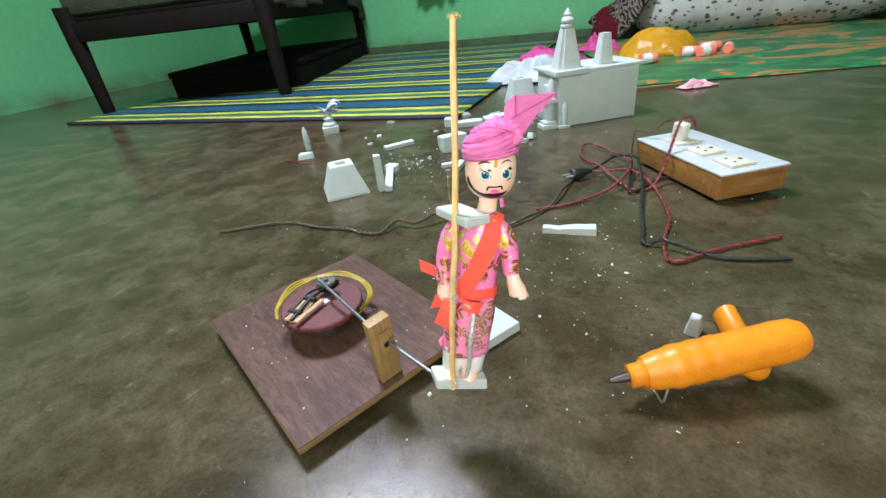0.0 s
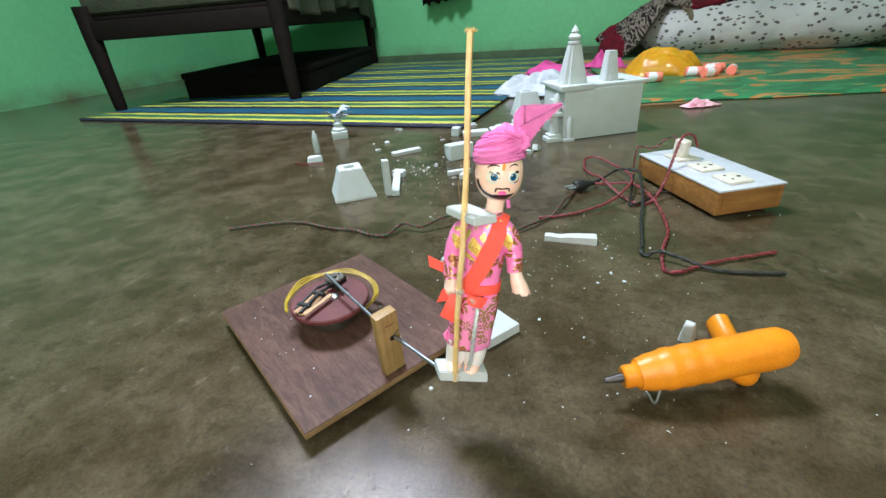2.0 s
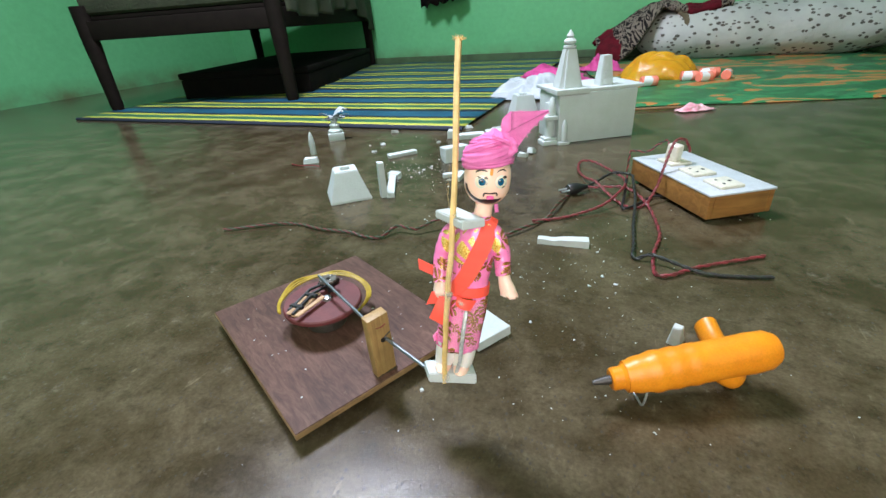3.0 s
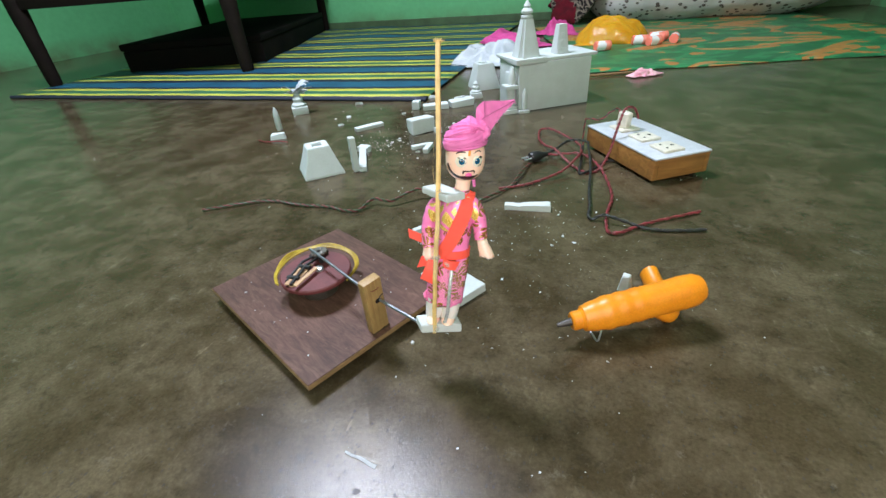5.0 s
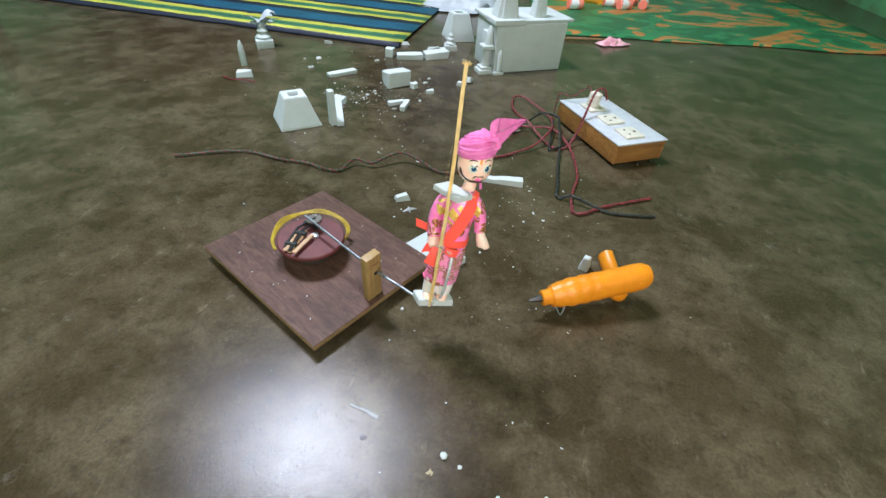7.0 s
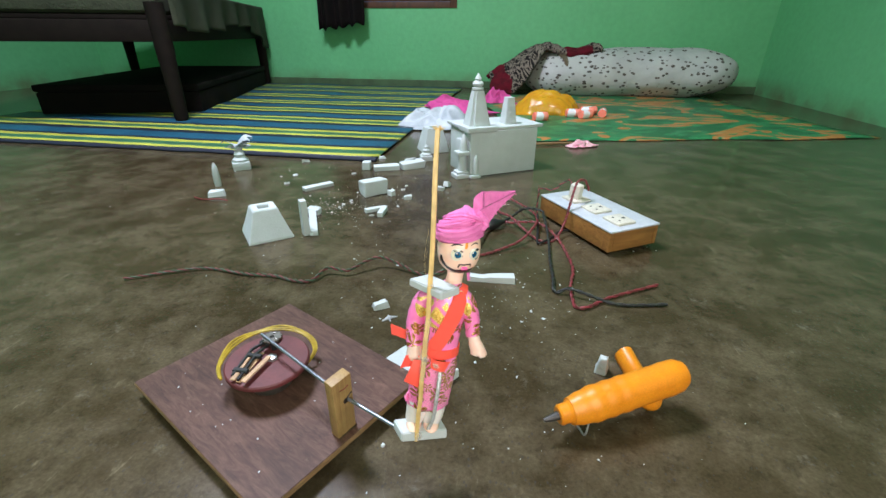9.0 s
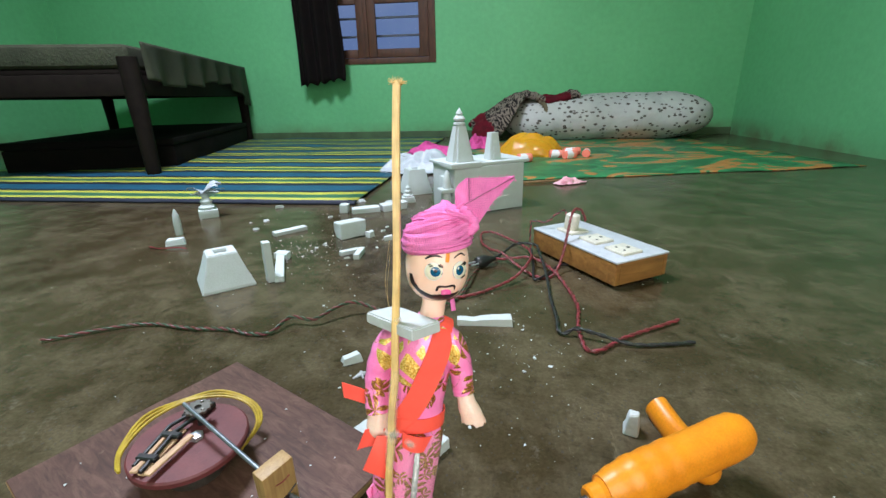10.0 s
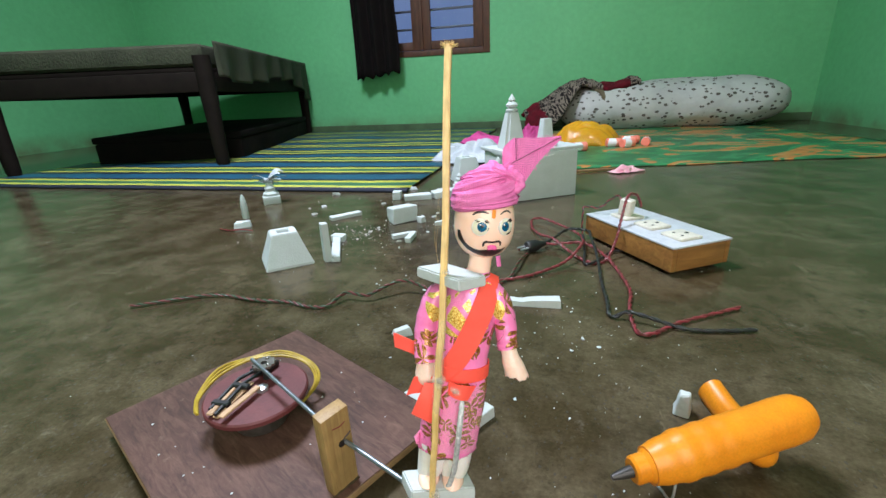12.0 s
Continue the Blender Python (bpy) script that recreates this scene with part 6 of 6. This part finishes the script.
# ---------------------------------------------------------------- glue gun, extension box, cables
def build_glue_gun():
    at = Matrix.Translation((0.225, 0.4555, 0.031)) @ pose(0, 0, 0, 0, 0, 9) @ pose(0, 0, 0, 0, -7, 0) @ pose(0, 0, 0, 0, 90, 0)
    g = root("glue_gun", "orange hot glue gun standing on its wire prop", "glue gun", at)
    bm = bmesh.new()
    lathe(bm, [(0.0, -0.017), (0.0022, -0.017), (0.0028, -0.014), (0.0045, -0.004), (0.0050, 0.004), (0.0, 0.004)], 20)
    part("nozzle", bm, "nozzle", g, "dark grey metal nozzle")
    bm = bmesh.new()
    rings = []
    prof = [(0.0095, 0.0), (0.0112, 0.002), (0.0112, 0.011), (0.0135, 0.014)]
    for i in range(26):
        z = 0.014 + i * 0.0045
        prof.append((0.0150 + 0.0046 * min(1, i / 6) + (0.0007 if (i // 2) % 2 and i < 18 else 0), z))
    prof += [(0.020, 0.135), (0.019, 0.150), (0.015, 0.158)]
    for r, z in prof:
        rings.append([Vector((r * 1.06 * math.cos(a), r * 0.92 * math.sin(a), z)) for a in (2 * math.pi * j / 32 for j in range(32))])
    loft(bm, rings)
    body = part("body", bm, "orange", g, "ribbed orange plastic body")
    bm = bmesh.new()
    line = spline([Vector((0.008, 0, 0.105)), Vector((0.028, 0.004, 0.125)), Vector((0.040, 0.052, 0.140)), Vector((0.036, 0.085, 0.147))], 6)
    tube(bm, line, 0.0145, 18, flat=0.8)
    part("handle", bm, "orange", g)
    bm = bmesh.new()
    tube(bm, spline([Vector((0.010, 0.006, 0.036)), Vector((0.0315, 0.010, 0.028)), Vector((0.0325, 0.000, 0.027)), Vector((0.0315, -0.010, 0.028)), Vector((0.010, -0.006, 0.036))], 6), 0.0011, 8)
    part("wire_prop", bm, "steel", g, "bent steel wire prop")


build_glue_gun()


def build_extension():
    """Wooden socket box, white top with socket and plug."""
    turn = math.degrees(math.atan2(-0.150, 0.040))
    e = root("extension_box", "wooden extension socket box with a white top and plug", "extension board", pose(0.424, 1.095, 0, 0, 0, turn))
    L, W, H = 0.24, 0.125, 0.050
    bm = bmesh.new()
    box(bm, L, 0.010, H - 0.008, pose(L / 2, 0.005, 0.008), 0.0012)
    box(bm, L, 0.010, H - 0.008, pose(L / 2, W - 0.005, 0.008), 0.0012)
    box(bm, 0.010, W - 0.0204, H - 0.008, pose(0.005, W / 2, 0.008), 0.0012)
    box(bm, 0.010, W - 0.0204, H - 0.008, pose(L - 0.005, W / 2, 0.008), 0.0012)
    part("case", bm, "box_wood", e, "varnished brown wooden case")
    bm = bmesh.new()
    box(bm, L - 0.022, W - 0.022, 0.004, pose(L / 2, W / 2, 0.004))
    part("bottom", bm, "black", e)
    for x in (0.02, L - 0.02):
        for y in (0.02, W - 0.02):
            bm = bmesh.new()
            lathe(bm, [(0.008, 0), (0.009, 0.004), (0.008, 0.008)], 14, pose(x, y, 0))
            part("foot", bm, "black", e)
    bm = bmesh.new()
    box(bm, L + 0.003, W + 0.003, 0.0035, pose(L / 2, W / 2, H), 0.001)
    part("top", bm, "laminate", e, "white laminate top")
    for x in (0.060, 0.130, 0.200):
        bm = bmesh.new()
        box(bm, 0.048, 0.048, 0.006, pose(x, 0.055, H + 0.003), 0.003)
        s = part("socket", bm, "ivory", e)
        bm = bmesh.new()
        for dx, dy, r in ((0, 0.011, 0.0035), (-0.010, -0.008, 0.0025), (0.010, -0.008, 0.0025)):
            lathe(bm, [(0, 0), (r, 0), (r, 0.0006), (0, 0.0006)], 12, pose(x + dx, 0.055 + dy, H + 0.009))
        part("pin_hole", bm, "black", s, smooth=None)
    bm = bmesh.new()
    box(bm, 0.026, 0.020, 0.034, pose(0.060, 0.050, H + 0.009, 0, 6, 20), 0.005, 3)
    part("plug", bm, "ivory", e, "ivory two-pin plug")


build_extension()


def twisted(name, label, pts, mats=("red_wire", "dark_wire"), gap=0.0015, r=0.0018, pitch=0.020, per=14):
    c = root(name, label, "cable")
    a, b = bmesh.new(), bmesh.new()
    twist(a, b, spline(pts, per), gap, r, pitch)
    part("strand", a, mats[0], c, smooth=60)
    part("strand", b, mats[1], c, smooth=60)


def lone(name, label, pts, m, r):
    bm = bmesh.new()
    tube(bm, spline(pts, 8), r, 8)
    thing(name, bm, m, label, "cable", smooth=60)


Z = 0.0042
twisted("twisted_cable", "red and green twisted flex lying across the floor",
        [(-0.42, 0.875, Z), (-0.30, 0.90, Z), (-0.21, 0.868, Z), (-0.155, 0.854, Z), (-0.119, 0.833, Z), (-0.088, 0.830, Z), (-0.062, 0.858, 0.012), (-0.026, 0.848, 0.010), (0.007, 0.864, 0.018), (0.036, 0.874, 0.020),
         (0.071, 0.857, 0.012), (0.100, 0.835, Z), (0.130, 0.824, Z), (0.170, 0.850, 0.007), (0.215, 0.893, Z), (0.245, 0.950, 0.010), (0.275, 1.008, Z), (0.291, 1.039, 0.012)], ("brown_wire", "green_wire"), gap=0.0015, r=0.0016, pitch=0.022, per=20)
twisted("twisted_cable", "red twisted flex looped loosely on the floor",
        [(0.190, 0.885, Z), (0.235, 0.892, Z), (0.272, 0.908, Z), (0.328, 0.937, 0.010), (0.370, 0.978, 0.022), (0.392, 1.022, 0.020), (0.404, 1.090, 0.012), (0.385, 1.160, 0.012), (0.362, 1.215, 0.012), (0.338, 1.220, 0.008),
         (0.325, 1.165, Z), (0.328, 1.106, 0.008), (0.339, 1.055, 0.016), (0.353, 0.993, 0.010), (0.374, 0.942, Z), (0.407, 0.944, Z), (0.436, 0.972, 0.030), (0.452, 0.990, 0.070), (0.475, 1.020, 0.105), (0.505, 1.045, 0.100), (0.520, 1.050, 0.075)], ("red_wire", "brown_wire"))
twisted("twisted_cable", "red and black twisted flex trailing from the box",
        [(0.262, 1.030, Z), (0.291, 1.039, 0.010), (0.338, 1.030, 0.012), (0.387, 1.008, 0.018), (0.410, 0.958, 0.010), (0.410, 0.896, Z), (0.395, 0.817, Z), (0.368, 0.760, Z), (0.350, 0.708, Z), (0.351, 0.688, Z), (0.372, 0.690, Z), (0.42, 0.712, Z), (0.52, 0.74, Z)],
        ("red_wire", "brown_wire"), pitch=0.030)
twisted("twisted_cable", "green and red twisted flex hanging over the box",
        [(0.412, 1.075, Z), (0.412, 1.085, 0.030), (0.416, 1.095, 0.060), (0.424, 1.105, 0.066), (0.448, 1.085, 0.068), (0.468, 1.085, 0.083), (0.482, 1.075, 0.094), (0.478, 1.055, 0.090)], gap=0.0011, r=0.0012)
twisted("black_cable", "black rubber flex bent sharply on the floor",
     [(0.300, 1.033, 0.008), (0.339, 1.055, 0.014), (0.380, 1.082, 0.024), (0.410, 1.050, 0.030), (0.405, 1.015, 0.028), (0.388, 0.936, 0.016), (0.361, 0.848, 0.008), (0.343, 0.781, 0.006), (0.331, 0.746, 0.005), (0.336, 0.738, 0.004), (0.352, 0.735, 0.012), (0.372, 0.718, 0.012), (0.42, 0.69, 0.004), (0.50, 0.68, 0.004)], ("black", "dark_wire"), gap=0.0012, r=0.0021, pitch=0.034)
lone("black_cable", "black rubber flex looped under the box edge",
     [(0.398, 1.040, 0.024), (0.382, 0.985, 0.012), (0.366, 0.940, 0.005), (0.370, 0.930, 0.005), (0.400, 0.950, 0.006), (0.436, 0.985, 0.005), (0.47, 0.99, 0.004)], "black", 0.0026)


def build_plug():
    p = root("black_plug", "black rubber plug lying on its side among cables", "plug", pose(0.294, 1.026, 0.0125, 0, 0, 22))
    bm = bmesh.new()
    lathe(bm, [(0, 0), (0.010, 0), (0.0122, 0.004), (0.0122, 0.020), (0.007, 0.034), (0.0045, 0.046), (0, 0.046)], 18, pose(-0.02, 0, 0, 0, 90, 0))
    part("body", bm, "black", p)
    for y in (-0.006, 0.006):
        bm = bmesh.new()
        tube(bm, [(-0.02, y, 0), (-0.038, y, 0)], 0.0022, 8)
        part("pin", bm, "steel", p)


build_plug()
bm = bmesh.new()
tube(bm, spline([(-0.46, 1.32, 0.003), (-0.43, 1.30, 0.003), (-0.39, 1.295, 0.004), (-0.365, 1.285, 0.003)], 6), 0.0016, 6)
thing("red_wire", bm, "red_wire", "short piece of red wire on the floor", "wire", smooth=60)
